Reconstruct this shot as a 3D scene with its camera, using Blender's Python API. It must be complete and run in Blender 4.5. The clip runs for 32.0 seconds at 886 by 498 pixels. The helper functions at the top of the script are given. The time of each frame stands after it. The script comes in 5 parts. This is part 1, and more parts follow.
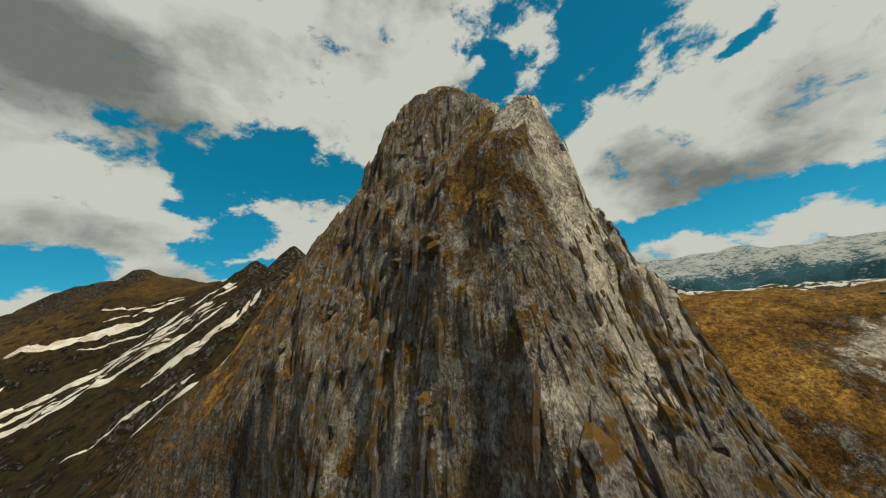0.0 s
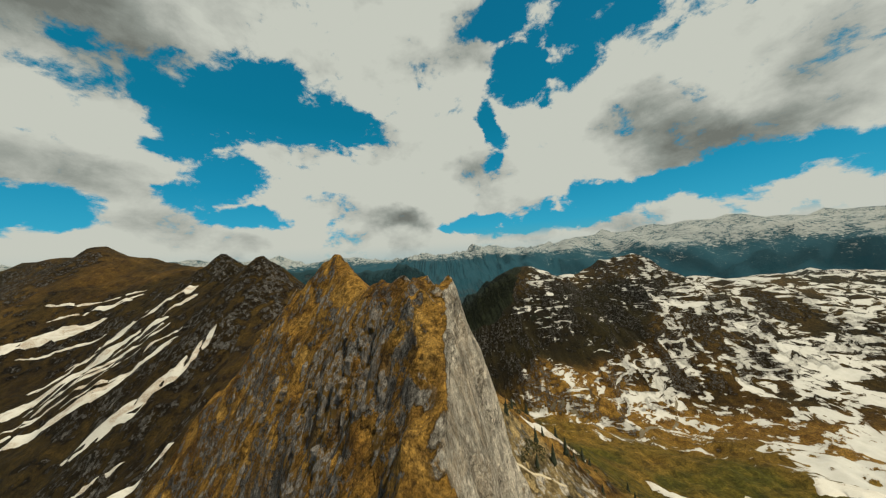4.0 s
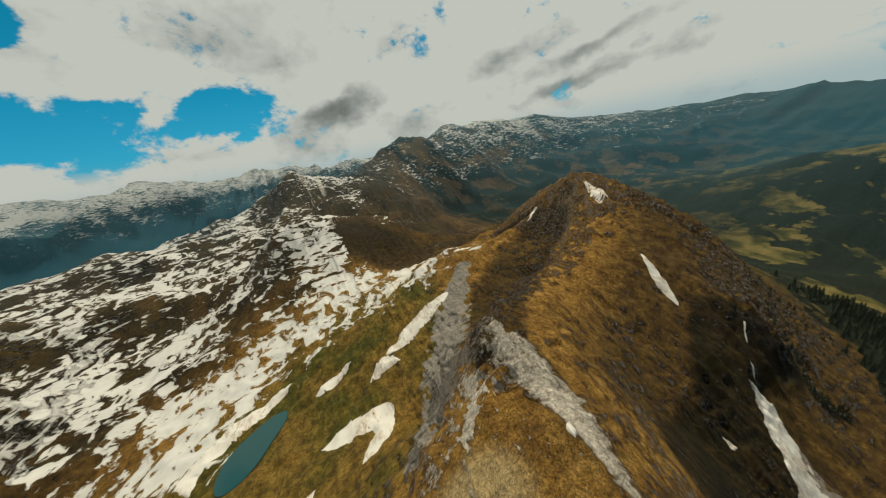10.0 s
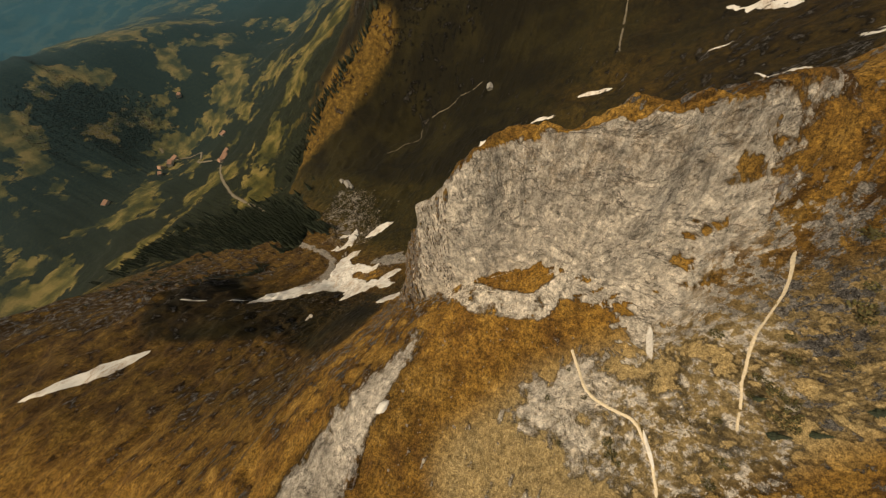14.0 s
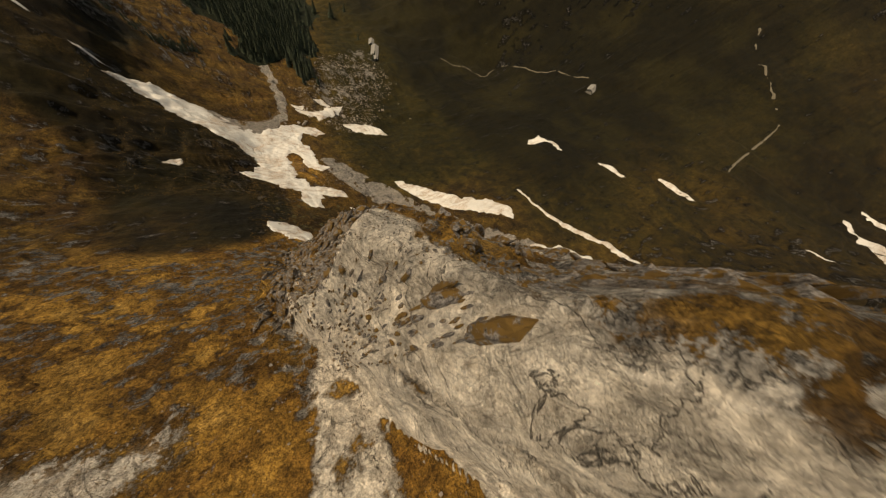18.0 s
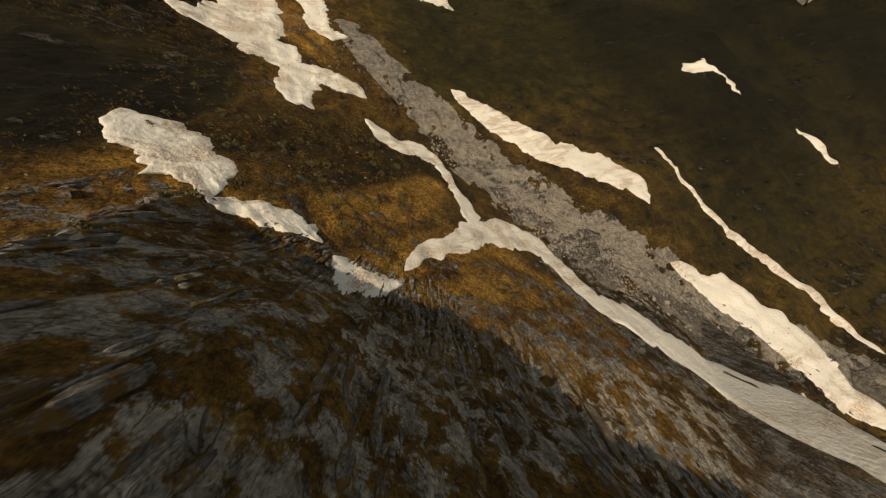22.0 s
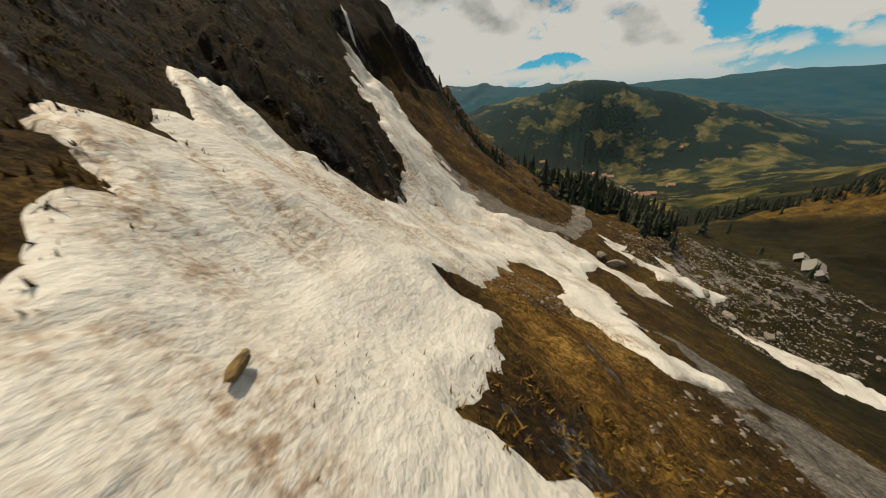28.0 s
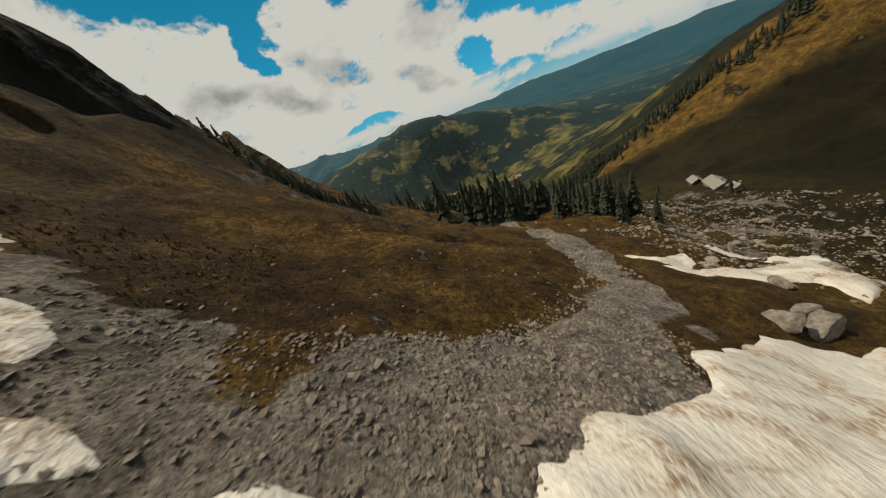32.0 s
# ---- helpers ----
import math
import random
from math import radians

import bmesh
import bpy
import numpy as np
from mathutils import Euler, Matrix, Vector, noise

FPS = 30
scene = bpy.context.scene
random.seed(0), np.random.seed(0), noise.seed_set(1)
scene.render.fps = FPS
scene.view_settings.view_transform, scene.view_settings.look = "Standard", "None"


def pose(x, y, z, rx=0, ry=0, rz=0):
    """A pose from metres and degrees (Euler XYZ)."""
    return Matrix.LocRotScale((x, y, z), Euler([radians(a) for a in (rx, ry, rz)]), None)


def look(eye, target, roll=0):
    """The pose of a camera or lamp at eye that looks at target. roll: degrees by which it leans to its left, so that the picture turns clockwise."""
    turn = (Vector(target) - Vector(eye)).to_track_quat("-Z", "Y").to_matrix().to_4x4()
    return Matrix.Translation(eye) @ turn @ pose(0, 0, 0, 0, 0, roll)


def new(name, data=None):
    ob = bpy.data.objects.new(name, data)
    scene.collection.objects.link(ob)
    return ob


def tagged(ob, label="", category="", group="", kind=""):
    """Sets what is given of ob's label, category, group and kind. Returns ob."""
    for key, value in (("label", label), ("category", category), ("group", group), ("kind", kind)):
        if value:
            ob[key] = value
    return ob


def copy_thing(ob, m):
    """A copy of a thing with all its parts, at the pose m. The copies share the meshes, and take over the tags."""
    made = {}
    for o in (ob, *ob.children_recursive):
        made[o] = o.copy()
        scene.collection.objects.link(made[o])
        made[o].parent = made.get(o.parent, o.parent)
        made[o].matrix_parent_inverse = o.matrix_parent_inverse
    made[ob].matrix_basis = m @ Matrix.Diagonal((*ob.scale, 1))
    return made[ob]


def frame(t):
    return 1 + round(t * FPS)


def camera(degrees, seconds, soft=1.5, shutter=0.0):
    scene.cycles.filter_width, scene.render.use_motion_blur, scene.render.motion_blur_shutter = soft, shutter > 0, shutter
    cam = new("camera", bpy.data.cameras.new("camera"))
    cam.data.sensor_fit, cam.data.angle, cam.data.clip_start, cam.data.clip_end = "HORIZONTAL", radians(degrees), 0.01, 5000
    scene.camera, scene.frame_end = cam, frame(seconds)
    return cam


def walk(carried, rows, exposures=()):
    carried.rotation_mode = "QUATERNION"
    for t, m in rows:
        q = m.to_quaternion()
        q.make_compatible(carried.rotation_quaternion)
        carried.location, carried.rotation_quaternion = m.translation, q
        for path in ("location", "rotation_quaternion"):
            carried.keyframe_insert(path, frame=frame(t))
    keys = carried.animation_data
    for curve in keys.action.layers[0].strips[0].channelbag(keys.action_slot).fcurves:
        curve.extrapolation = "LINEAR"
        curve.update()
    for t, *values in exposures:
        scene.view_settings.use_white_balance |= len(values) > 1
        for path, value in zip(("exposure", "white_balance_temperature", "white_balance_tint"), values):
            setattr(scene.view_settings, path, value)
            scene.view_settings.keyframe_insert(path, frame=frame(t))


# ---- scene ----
cam = camera(115.03, 32.0, soft=1.2, shutter=0.14)
# seconds, place and turn of the camera
PATH = [
    (0, 0.00, -0.00, 0.00, 101.21, 5.39, 1.12),
    (0.5, -1.06, 3.97, 7.48, 101.19, 4.96, 0.77),
    (1, -2.13, 8.24, 15.54, 101.09, 4.21, 0.30),
    (1.5, -2.53, 12.77, 23.78, 100.78, 3.70, 0.15),
    (2, -3.11, 19.51, 31.65, 100.21, 3.30, 0.09),
    (2.5, -3.20, 26.03, 38.96, 99.39, 3.07, 0.12),
    (4.5, -3.72, 55.82, 72.76, 89.02, 3.89, -0.75),
    (5, -3.21, 61.16, 77.18, 87.15, 5.41, -3.93),
    (5.5, -3.10, 65.95, 81.11, 85.65, 6.87, -10.03),
    (6, -2.56, 70.52, 85.42, 83.87, 6.93, -18.07),
    (6.5, -1.53, 75.69, 88.78, 82.16, 6.42, -27.69),
    (7, -1.95, 81.12, 93.67, 80.29, 6.16, -38.81),
    (7.5, -0.91, 86.43, 95.96, 78.78, 6.85, -50.59),
    (8, 1.23, 92.87, 99.47, 77.21, 7.60, -62.73),
    (8.5, 5.37, 98.42, 102.44, 75.56, 8.52, -75.42),
    (9, 10.61, 103.12, 104.22, 73.84, 9.63, -88.85),
    (9.5, 16.99, 106.37, 106.65, 71.77, 10.09, -102.75),
    (10, 23.33, 108.54, 109.33, 69.55, 10.12, -116.90),
    (10.5, 30.70, 109.28, 111.21, 66.98, 8.86, -131.13),
    (11, 37.22, 109.73, 110.18, 64.31, 8.10, -145.65),
    (11.5, 42.97, 110.64, 109.46, 60.72, 9.40, -161.23),
    (12, 48.69, 107.67, 110.08, 54.27, 12.03, -178.13),
    (12.5, 54.25, 103.08, 111.02, 46.34, 14.27, 164.07),
    (13, 57.54, 97.87, 110.61, 38.11, 15.50, 145.54),
    (13.5, 59.10, 91.49, 108.98, 31.86, 14.54, 128.82),
    (14, 58.17, 84.73, 106.10, 28.04, 11.92, 115.49),
    (14.5, 55.38, 78.11, 102.16, 26.16, 8.22, 106.69),
    (16.5, 34.48, 56.68, 75.18, 24.39, -6.70, 121.44),
    (17, 28.35, 51.90, 66.01, 22.55, -9.24, 130.78),
    (17.5, 22.44, 47.50, 57.31, 20.34, -11.22, 140.24),
    (18, 16.78, 42.80, 49.29, 17.45, -12.92, 149.78),
    (18.5, 12.36, 37.19, 39.96, 14.49, -14.12, 159.39),
    (19, 8.46, 32.00, 29.41, 11.60, -14.35, 169.42),
    (19.5, 5.20, 26.59, 18.01, 8.77, -13.75, 178.88),
    (20, 2.40, 22.53, 6.69, 6.57, -12.62, -174.64),
    (20.5, 0.01, 17.66, -4.66, 4.24, -11.31, -173.99),
    (21, -1.80, 13.45, -15.75, 1.89, -10.26, 180.15),
    (21.5, -3.05, 9.87, -26.63, 0.46, -10.12, 171.07),
    (22, -4.44, 6.25, -37.28, 1.38, -10.18, 164.02),
    (22.5, -5.73, 2.85, -48.12, 4.16, -9.35, 165.13),
    (23, -7.21, -0.89, -59.21, 8.31, -8.28, 172.70),
    (23.5, -8.69, -5.30, -70.08, 13.49, -7.69, -177.89),
    (24, -10.28, -10.24, -81.26, 19.71, -7.19, -169.67),
    (24.5, -10.51, -16.19, -92.08, 26.52, -7.25, -163.57),
    (25, -9.95, -23.10, -102.79, 33.45, -7.62, -158.53),
    (25.5, -8.40, -31.79, -113.00, 39.67, -8.12, -154.33),
    (26, -6.38, -41.16, -122.82, 45.60, -8.11, -151.43),
    (26.5, -3.32, -51.93, -131.46, 50.03, -8.08, -149.46),
    (28.5, 11.69, -83.51, -156.36, 63.96, 10.09, -164.52),
    (29, 16.06, -92.78, -159.89, 64.35, 15.86, -171.32),
    (29.5, 19.97, -102.28, -162.42, 64.24, 20.19, -177.64),
    (30, 23.00, -111.96, -164.59, 64.39, 22.92, 177.15),
    (30.5, 24.83, -121.46, -166.47, 65.00, 24.15, 173.71),
    (31, 25.54, -131.43, -167.07, 65.51, 24.41, 171.65),
    (31.5, 25.15, -142.30, -168.63, 65.72, 22.89, 170.93),
    (32, 22.83, -153.93, -170.94, 65.50, 20.42, 171.43),
]
walk(cam, [(t, pose(x, y, z, a, b, c)) for t, x, y, z, a, b, c in PATH],
     [(0, 0, 6400, 2), (8, 0, 6300, 1), (10, -0.08, 6250, 2), (11.5, -0.24, 6450, 5), (13, 0, 7250, 12), (19, 0, 7250, 12), (24, 0, 6950, 10), (26, -0.1, 6700, 9), (28.5, 0.03, 6500, 8), (32, 0.03, 6450, 8)])

# ---- world and sun ----
SUN_AZ, SUN_EL = 121.0, 62.0          # degrees from north (+y) to east (+x); above the horizon
world = bpy.data.worlds.new("alpine_sky")
scene.world = world
world.use_nodes = True


def wire(tree, a, out, b, inp):
    tree.links.new(a.outputs[out], b.inputs[inp])


# windows of blue in the cloud: bearing from north, height, half width, half height and lean in degrees
GAPS = [(-33, 27, 13, 4.6, 0), (-41, 21, 4, 5, 0), (-38, 14, 5, 4.5, 0), (-21, 25, 8, 3.5, 10), (38, 41, 10, 8, 20), (28, 34, 3.6, 5.5, -20), (46, 52, 16, 9, 0), (16, 41, 4, 4.5, 0),
        (19, 31, 4.5, 4, 0), (11, 23.5, 2.2, 4, 0), (34, 9, 9, 3.0, 4), (49, 9, 10, 3.4, 0), (66, 8.5, 9, 3.4, 0), (82, 9.6, 8, 2.8, 8), (20, 5.8, 9, 1.8, 6), (9, 6.2, 6, 1.3, 0),
        (64.5, 19, 2.4, 1.7, 20), (67, 23, 1.0, 3.0, -20), (54, 30.5, 2.6, 1.5, 0), (-57, 8, 6, 2.4, 0), (-34, 8, 5, 1.6, 0), (-80, 12, 9, 4, 0), (-115, 24, 22, 9, 0),
        (164, 17.5, 1.8, 3.2, 0), (146, 29, 8, 3, 0), (163, 27, 11, 4.0, 0), (-178, 25, 10, 3.4, 0), (166, 22, 2.6, 3.2, 0), (-162, 7, 4.5, 1.6, -32), (-149, 13, 13, 4.5, -20), (-152, 2.2, 11, 1.7, -4), (176, 3.0, 8, 0.9, 0)]
# grey bases and shaded heads of the clouds: the same, with how dark last
SHADES = [(-56, 33, 19, 9, 0, 1.0), (-36, 38, 15, 8, -20, 0.55), (-59, 24, 8, 4, 0, 0.5), (-52, 14, 10, 3.6, 0, 0.65), (37, 17, 7, 7.5, 15, 1.0), (48, 14.5, 11, 3.6, 0, 0.9), (-6, 8, 8, 2.6, 0, 1.0),
          (-29, 4, 7, 1.8, 0, 0.5), (-13, 25, 9, 4.5, -10, 0.5), (98, 8.8, 7, 2.0, 6, 0.95), (104, 9.6, 8, 2.4, 10, 0.8), (142, 9.5, 11, 1.6, 12, 0.95), (139, 5.6, 10, 1.3, 10, 0.85), (130, 12, 8, 2.6, 10, 0.8),
          (154, 7, 6, 1.5, 0, 0.6), (118, 17, 18, 2.8, 8, 0.35), (155, 14.4, 6, 2.4, -10, 0.8), (166, 10.5, 6, 1.6, -25, 0.75), (176, 12, 9, 1.6, -28, 0.55), (-174, 8, 8, 1.2, -30, 0.5), (20, 75, 30, 20, 0, 0.5), (-120, 14, 20, 6, 0, 0.6)]


def build_sky():
    t = world.node_tree
    n = t.nodes
    n.clear()
    out = n.new("ShaderNodeOutputWorld")
    bg = n.new("ShaderNodeBackground")
    sky = n.new("ShaderNodeTexSky")
    sky.sky_type = "NISHITA"
    sky.sun_disc = False
    sky.sun_elevation = radians(SUN_EL)
    sky.sun_rotation = radians(SUN_AZ)
    sky.altitude = 1800
    sky.air_density = 1.3
    dim = n.new("ShaderNodeVectorMath"); dim.operation = "MULTIPLY"
    dim.inputs[1].default_value = (0.012, 0.055, 0.052)
    wire(t, sky, "Color", dim, 0)
    co = n.new("ShaderNodeTexCoord")
    sep = n.new("ShaderNodeSeparateXYZ")
    wire(t, co, "Generated", sep, 0)

    def math_node(op, a, b2=None, c=None):
        m = n.new("ShaderNodeMath"); m.operation = op
        for k, v in enumerate((a, b2, c)):
            if v is None:
                continue
            if isinstance(v, (int, float)):
                m.inputs[k].default_value = v
            else:
                t.links.new(v, m.inputs[k])
        return m.outputs[0]

    def step_node(src, lo, hi, a=0.0, b2=1.0):
        m = n.new("ShaderNodeMapRange"); m.interpolation_type = "SMOOTHSTEP"
        for k, v in zip((1, 2, 3, 4), (lo, hi, a, b2)):
            m.inputs[k].default_value = v
        t.links.new(src, m.inputs[0])
        return m.outputs[0]

    def mix_node(fac, a, b2):
        m = n.new("ShaderNodeMix"); m.data_type = "RGBA"
        for k, v in ((0, fac), (6, a), (7, b2)):
            if isinstance(v, tuple):
                m.inputs[k].default_value = (*v, 1)
            elif isinstance(v, (int, float)):
                m.inputs[k].default_value = v
            else:
                t.links.new(v, m.inputs[k])
        return m.outputs[2]

    def ramp_node(src, stops):
        m = n.new("ShaderNodeValToRGB")
        while len(m.color_ramp.elements) < len(stops):
            m.color_ramp.elements.new(0.5)
        for e, (q, c) in zip(m.color_ramp.elements, stops):
            e.position, e.color = q, (*c, 1)
        t.links.new(src, m.inputs[0])
        return m.outputs[0]
    up = sep.outputs["Z"]
    # deep teal-blue overhead, paler to the horizon
    blue = ramp_node(up, [(0.0, (0.15, 0.40, 0.52)), (0.10, (0.045, 0.37, 0.62)), (0.22, (0.018, 0.28, 0.50)), (0.42, (0.008, 0.20, 0.35)), (1.0, (0.006, 0.11, 0.25))])
    blue = mix_node(0.75, dim.outputs[0], blue)
    # cumulus in the round: heaps keep their height down to the horizon
    tall = n.new("ShaderNodeMapping"); tall.inputs["Scale"].default_value = (1.0, 1.0, 1.55); tall.inputs["Location"].default_value = (1.3, 4.1, 2.7)
    t.links.new(co.outputs["Generated"], tall.inputs["Vector"])
    lift = n.new("ShaderNodeVectorMath"); lift.operation = "ADD"; lift.inputs[1].default_value = (0.10, -0.03, 0.20)
    t.links.new(tall.outputs[0], lift.inputs[0])

    def heaps(vec, scale, detail, rough=0.55):
        m = n.new("ShaderNodeTexNoise")
        m.inputs["Scale"].default_value, m.inputs["Detail"].default_value, m.inputs["Roughness"].default_value = scale, detail, rough
        m.inputs["Distortion"].default_value = 0.2
        t.links.new(vec, m.inputs["Vector"])
        return m.outputs[0]
    full = heaps(tall.outputs[0], 3.4, 12, 0.64)
    here, above = heaps(tall.outputs[0], 3.4, 4, 0.5), heaps(lift.outputs[0], 3.4, 4, 0.5)
    fluff = heaps(tall.outputs[0], 11.0, 9, 0.66)
    # ragged edges: the direction is bent a little before it is laid on the windows
    rag = n.new("ShaderNodeTexNoise"); rag.inputs["Scale"].default_value, rag.inputs["Detail"].default_value = 6.0, 9
    t.links.new(tall.outputs[0], rag.inputs["Vector"])
    rag2 = n.new("ShaderNodeVectorMath"); rag2.operation = "MULTIPLY_ADD"
    rag2.inputs[1].default_value, rag2.inputs[2].default_value = (0.24, 0.24, 0.15), (-0.12, -0.12, -0.075)
    t.links.new(rag.outputs["Color"], rag2.inputs[0])
    bent = n.new("ShaderNodeVectorMath"); bent.operation = "ADD"
    t.links.new(co.outputs["Generated"], bent.inputs[0]); t.links.new(rag2.outputs[0], bent.inputs[1])

    def oval(az, el, wide, tall2, lean, near, far, top):
        az, el = radians(az), radians(el)
        mid = Vector((math.cos(el) * math.sin(az), math.cos(el) * math.cos(az), math.sin(el)))
        side = Vector((math.cos(az), -math.sin(az), 0))
        rise = side.cross(mid) * -1
        rise = rise if rise.z > 0 else rise * -1
        c, q = math.cos(radians(lean)), math.sin(radians(lean))
        e1, e2 = side * c + rise * q, rise * c - side * q
        m = n.new("ShaderNodeMapping"); m.vector_type = "TEXTURE"
        m.inputs["Location"].default_value = mid
        m.inputs["Rotation"].default_value = Matrix((e1, e2, e1.cross(e2))).transposed().to_euler("XYZ")
        m.inputs["Scale"].default_value = (math.sin(radians(wide)), math.sin(radians(tall2)), 0.6)
        t.links.new(bent.outputs[0], m.inputs["Vector"])
        d = n.new("ShaderNodeVectorMath"); d.operation = "LENGTH"
        t.links.new(m.outputs[0], d.inputs[0])
        return step_node(d.outputs["Value"], far, near, 0.0, top)
    gap = shade = None
    for g in GAPS:
        v = oval(*g, 0.35, 1.85, 1.0)
        gap = v if gap is None else math_node("MAXIMUM", gap, v)
    for g in SHADES:
        v = oval(*g[:5], 0.1, 1.5, g[5])
        shade = v if shade is None else math_node("MAXIMUM", shade, v)
    billow = math_node("ADD", math_node("MULTIPLY", math_node("SUBTRACT", full, 0.5), 1.5), math_node("MULTIPLY", math_node("SUBTRACT", fluff, 0.5), 1.9))
    cov = math_node("SUBTRACT", math_node("ADD", billow, 0.44), math_node("MULTIPLY", gap, 0.86))
    mask = step_node(cov, -0.08, 0.24)
    # a row of small clouds low over the distant ranges
    low = step_node(math_node("ABSOLUTE", math_node("SUBTRACT", up, 0.045)), 0.045, 0.0)
    rows = step_node(math_node("ADD", heaps(tall.outputs[0], 9.0, 7), math_node("MULTIPLY", low, 0.22)), 0.55, 0.64)
    mask = math_node("MAXIMUM", mask, math_node("MULTIPLY", rows, low))
    # sunlit heads and grey bases
    lit = math_node("SUBTRACT", 0.90, math_node("MULTIPLY", shade, math_node("ADD", 0.62, math_node("MULTIPLY", math_node("SUBTRACT", here, 0.5), 1.2))))
    lit = math_node("ADD", lit, math_node("MULTIPLY", math_node("SUBTRACT", here, above), 1.5))
    lit = math_node("ADD", lit, math_node("MULTIPLY", math_node("SUBTRACT", fluff, 0.5), 0.75))
    cloud = ramp_node(lit, [(0.10, (0.17, 0.172, 0.155)), (0.36, (0.29, 0.295, 0.27)), (0.60, (0.47, 0.46, 0.42)), (0.80, (0.585, 0.57, 0.515))])
    col = mix_node(mask, blue, cloud)
    haze = step_node(up, 0.06, -0.02, 0.0, 0.8)
    col = mix_node(haze, col, (0.36, 0.45, 0.47))
    t.links.new(col, bg.inputs[0])
    bg.inputs[1].default_value = 1.0
    wire(t, bg, 0, out, 0)


build_sky()
sun = new("sun", bpy.data.lights.new("sun", "SUN"))
sun.data.energy, sun.data.angle, sun.data.color = 4.7, radians(0.6), (1.0, 0.85, 0.62)
sd = Vector((math.cos(radians(SUN_EL)) * math.sin(radians(SUN_AZ)), math.cos(radians(SUN_EL)) * math.cos(radians(SUN_AZ)), math.sin(radians(SUN_EL))))
sun.matrix_world = look(sd * 900, (0, 0, 0))

# ---- the lie of the land: crests, spurs and valley lines as x, y, height ----
LAND = {}
LAND["north crest"] = [(-900, 540, 30), (-690, 465, 60), (-655, 505, 90), (-544, 515, 103), (-470, 500, 90), (-400, 500, 78), (-300, 420, 70), (-263, 386, 86), (-215, 345, 50), (-166, 305, 77), (-130, 260, 40), (-85, 210, 36), (-60, 185, 46), (-49, 166, 54), (-41, 151, 64), (-34, 140, 58), (-27, 130, 54), (-20, 120, 55), (-14, 109, 58)]
LAND["meadow crest"] = [(22, 105, -3), (45, 80, -4), (80, 45, -6), (120, 32, -9), (172, 25, -15), (215, -50, -35), (260, -140, -42), (310, -250, -27), (385, -335, 2), (425, -365, 13), (460, -420, -25), (560, -560, -150), (700, -720, -270)]
LAND["tower foot"] = [(13, 136, -3), (20, 84, -1), (22, 59, -8), (36, 34, -24), (38, 10, -50), (34, -12, -88), (37, -33, -100), (19, -14, -100), (5, 2, -99), (-6, 12, -97), (-25, 30, -88), (-46, 66, -50), (-66, 110, -25), (-95, 150, -18), (-130, 200, -5)]
LAND["gully"] = [(-210, 180, -62), (-132, 98, -104), (-100, 50, -125), (-60, 14, -138), (-43, -26, -164), (-21, -47, -164), (-12, -72, -169), (-11, -102, -180), (-13, -163, -204), (-28, -224, -216), (-60, -310, -245), (-80, -430, -300), (-130, -620, -370)]
LAND["snow bowl"] = [(9, -52, -144), (17, -66, -150), (48, -99, -147), (14, -111, -175), (17, -127, -182), (20, -143, -187), (39, -128, -171), (48, -140, -158), (55, -151, -154), (91, -193, -123), (23, -180, -186), (7, -172, -195), (33, -143, -180), (-25, 0, -125), (45, -170, -172)]
LAND["west flank"] = [(72, -108, -130), (86, -193, -144), (105, -60, -85), (275, -400, -50), (218, -388, -75), (186, -405, -110), (160, -421, -150), (139, -431, -172), (115, -439, -195), (60, -480, -265), (150, -120, -80), (60, -40, -90), (80, -10, -48)]
LAND["spur crest"] = [(385, -335, 2), (300, -340, -20), (230, -320, -45), (170, -280, -75), (125, -245, -95), (102, -224, -110), (89, -233, -124), (76, -240, -150), (62, -250, -175), (45, -270, -200)]
LAND["pasture"] = [(-58, -180, -230), (-98, -159, -239), (-171, -327, -275), (-118, 13, -146), (-233, -49, -184), (-320, 80, -152), (-344, -255, -291), (-472, 201, -116), (-163, 241, 8), (-289, 366, 44), (-380, 330, -20), (-13, -203, -209)]
LAND["west hill"] = [(-170, -560, -345), (-245, -535, -300), (-325, -500, -252), (-400, -450, -198), (-530, -380, -120), (-740, -220, -10), (-980, -20, 50), (-1200, 240, 60), (-500, -70, -165), (-670, 210, -60)]
LAND["lake bowl"] = [(330, 330, -154), (400, 290, -151), (255, 330, -160), (50, 125, -22), (100, 155, -70), (172, 300, -150), (210, 72, -117), (290, 268, -152), (330, 232, -153), (360, 200, -152), (249, 426, -186), (346, 549, -199), (450, 462, -165), (415, -67, -51), (290, 60, -110), (430, 120, -120), (320, -120, -60)]
LAND["north valley"] = [(-60, 360, -60), (20, 500, -200), (50, 700, -330), (20, 980, -430), (60, 1300, -460), (-330, 720, -40), (-150, 1260, 22), (-60, 1300, -20), (-20, 1200, -230), (-330, 1190, 5), (-520, 1100, 10), (-250, 1020, -180)]
LAND["east range"] = [(200, 760, 30), (330, 780, 2), (490, 775, 34), (400, 640, -70), (300, 640, -120), (690, 690, -18), (470, 1100, -110), (620, 1030, -90), (820, 1000, -70), (1100, 900, -60), (1450, 800, -70), (938, 670, -90), (640, 560, -110), (700, 500, -140), (480, 590, -150), (130, 540, -165), (920, 350, -120)]
LAND["snow peak"] = [(1665, 133, 103), (1400, 60, 10), (1150, -20, -40), (750, -70, -60), (1900, 60, -30), (560, -60, -122), (540, -200, -125), (650, -220, -135), (720, -380, -170), (600, 60, -118), (950, -330, -190), (238, -38, -72), (288, -122, -80), (335, -228, -66), (1550, 430, -60), (1400, 300, -90)]
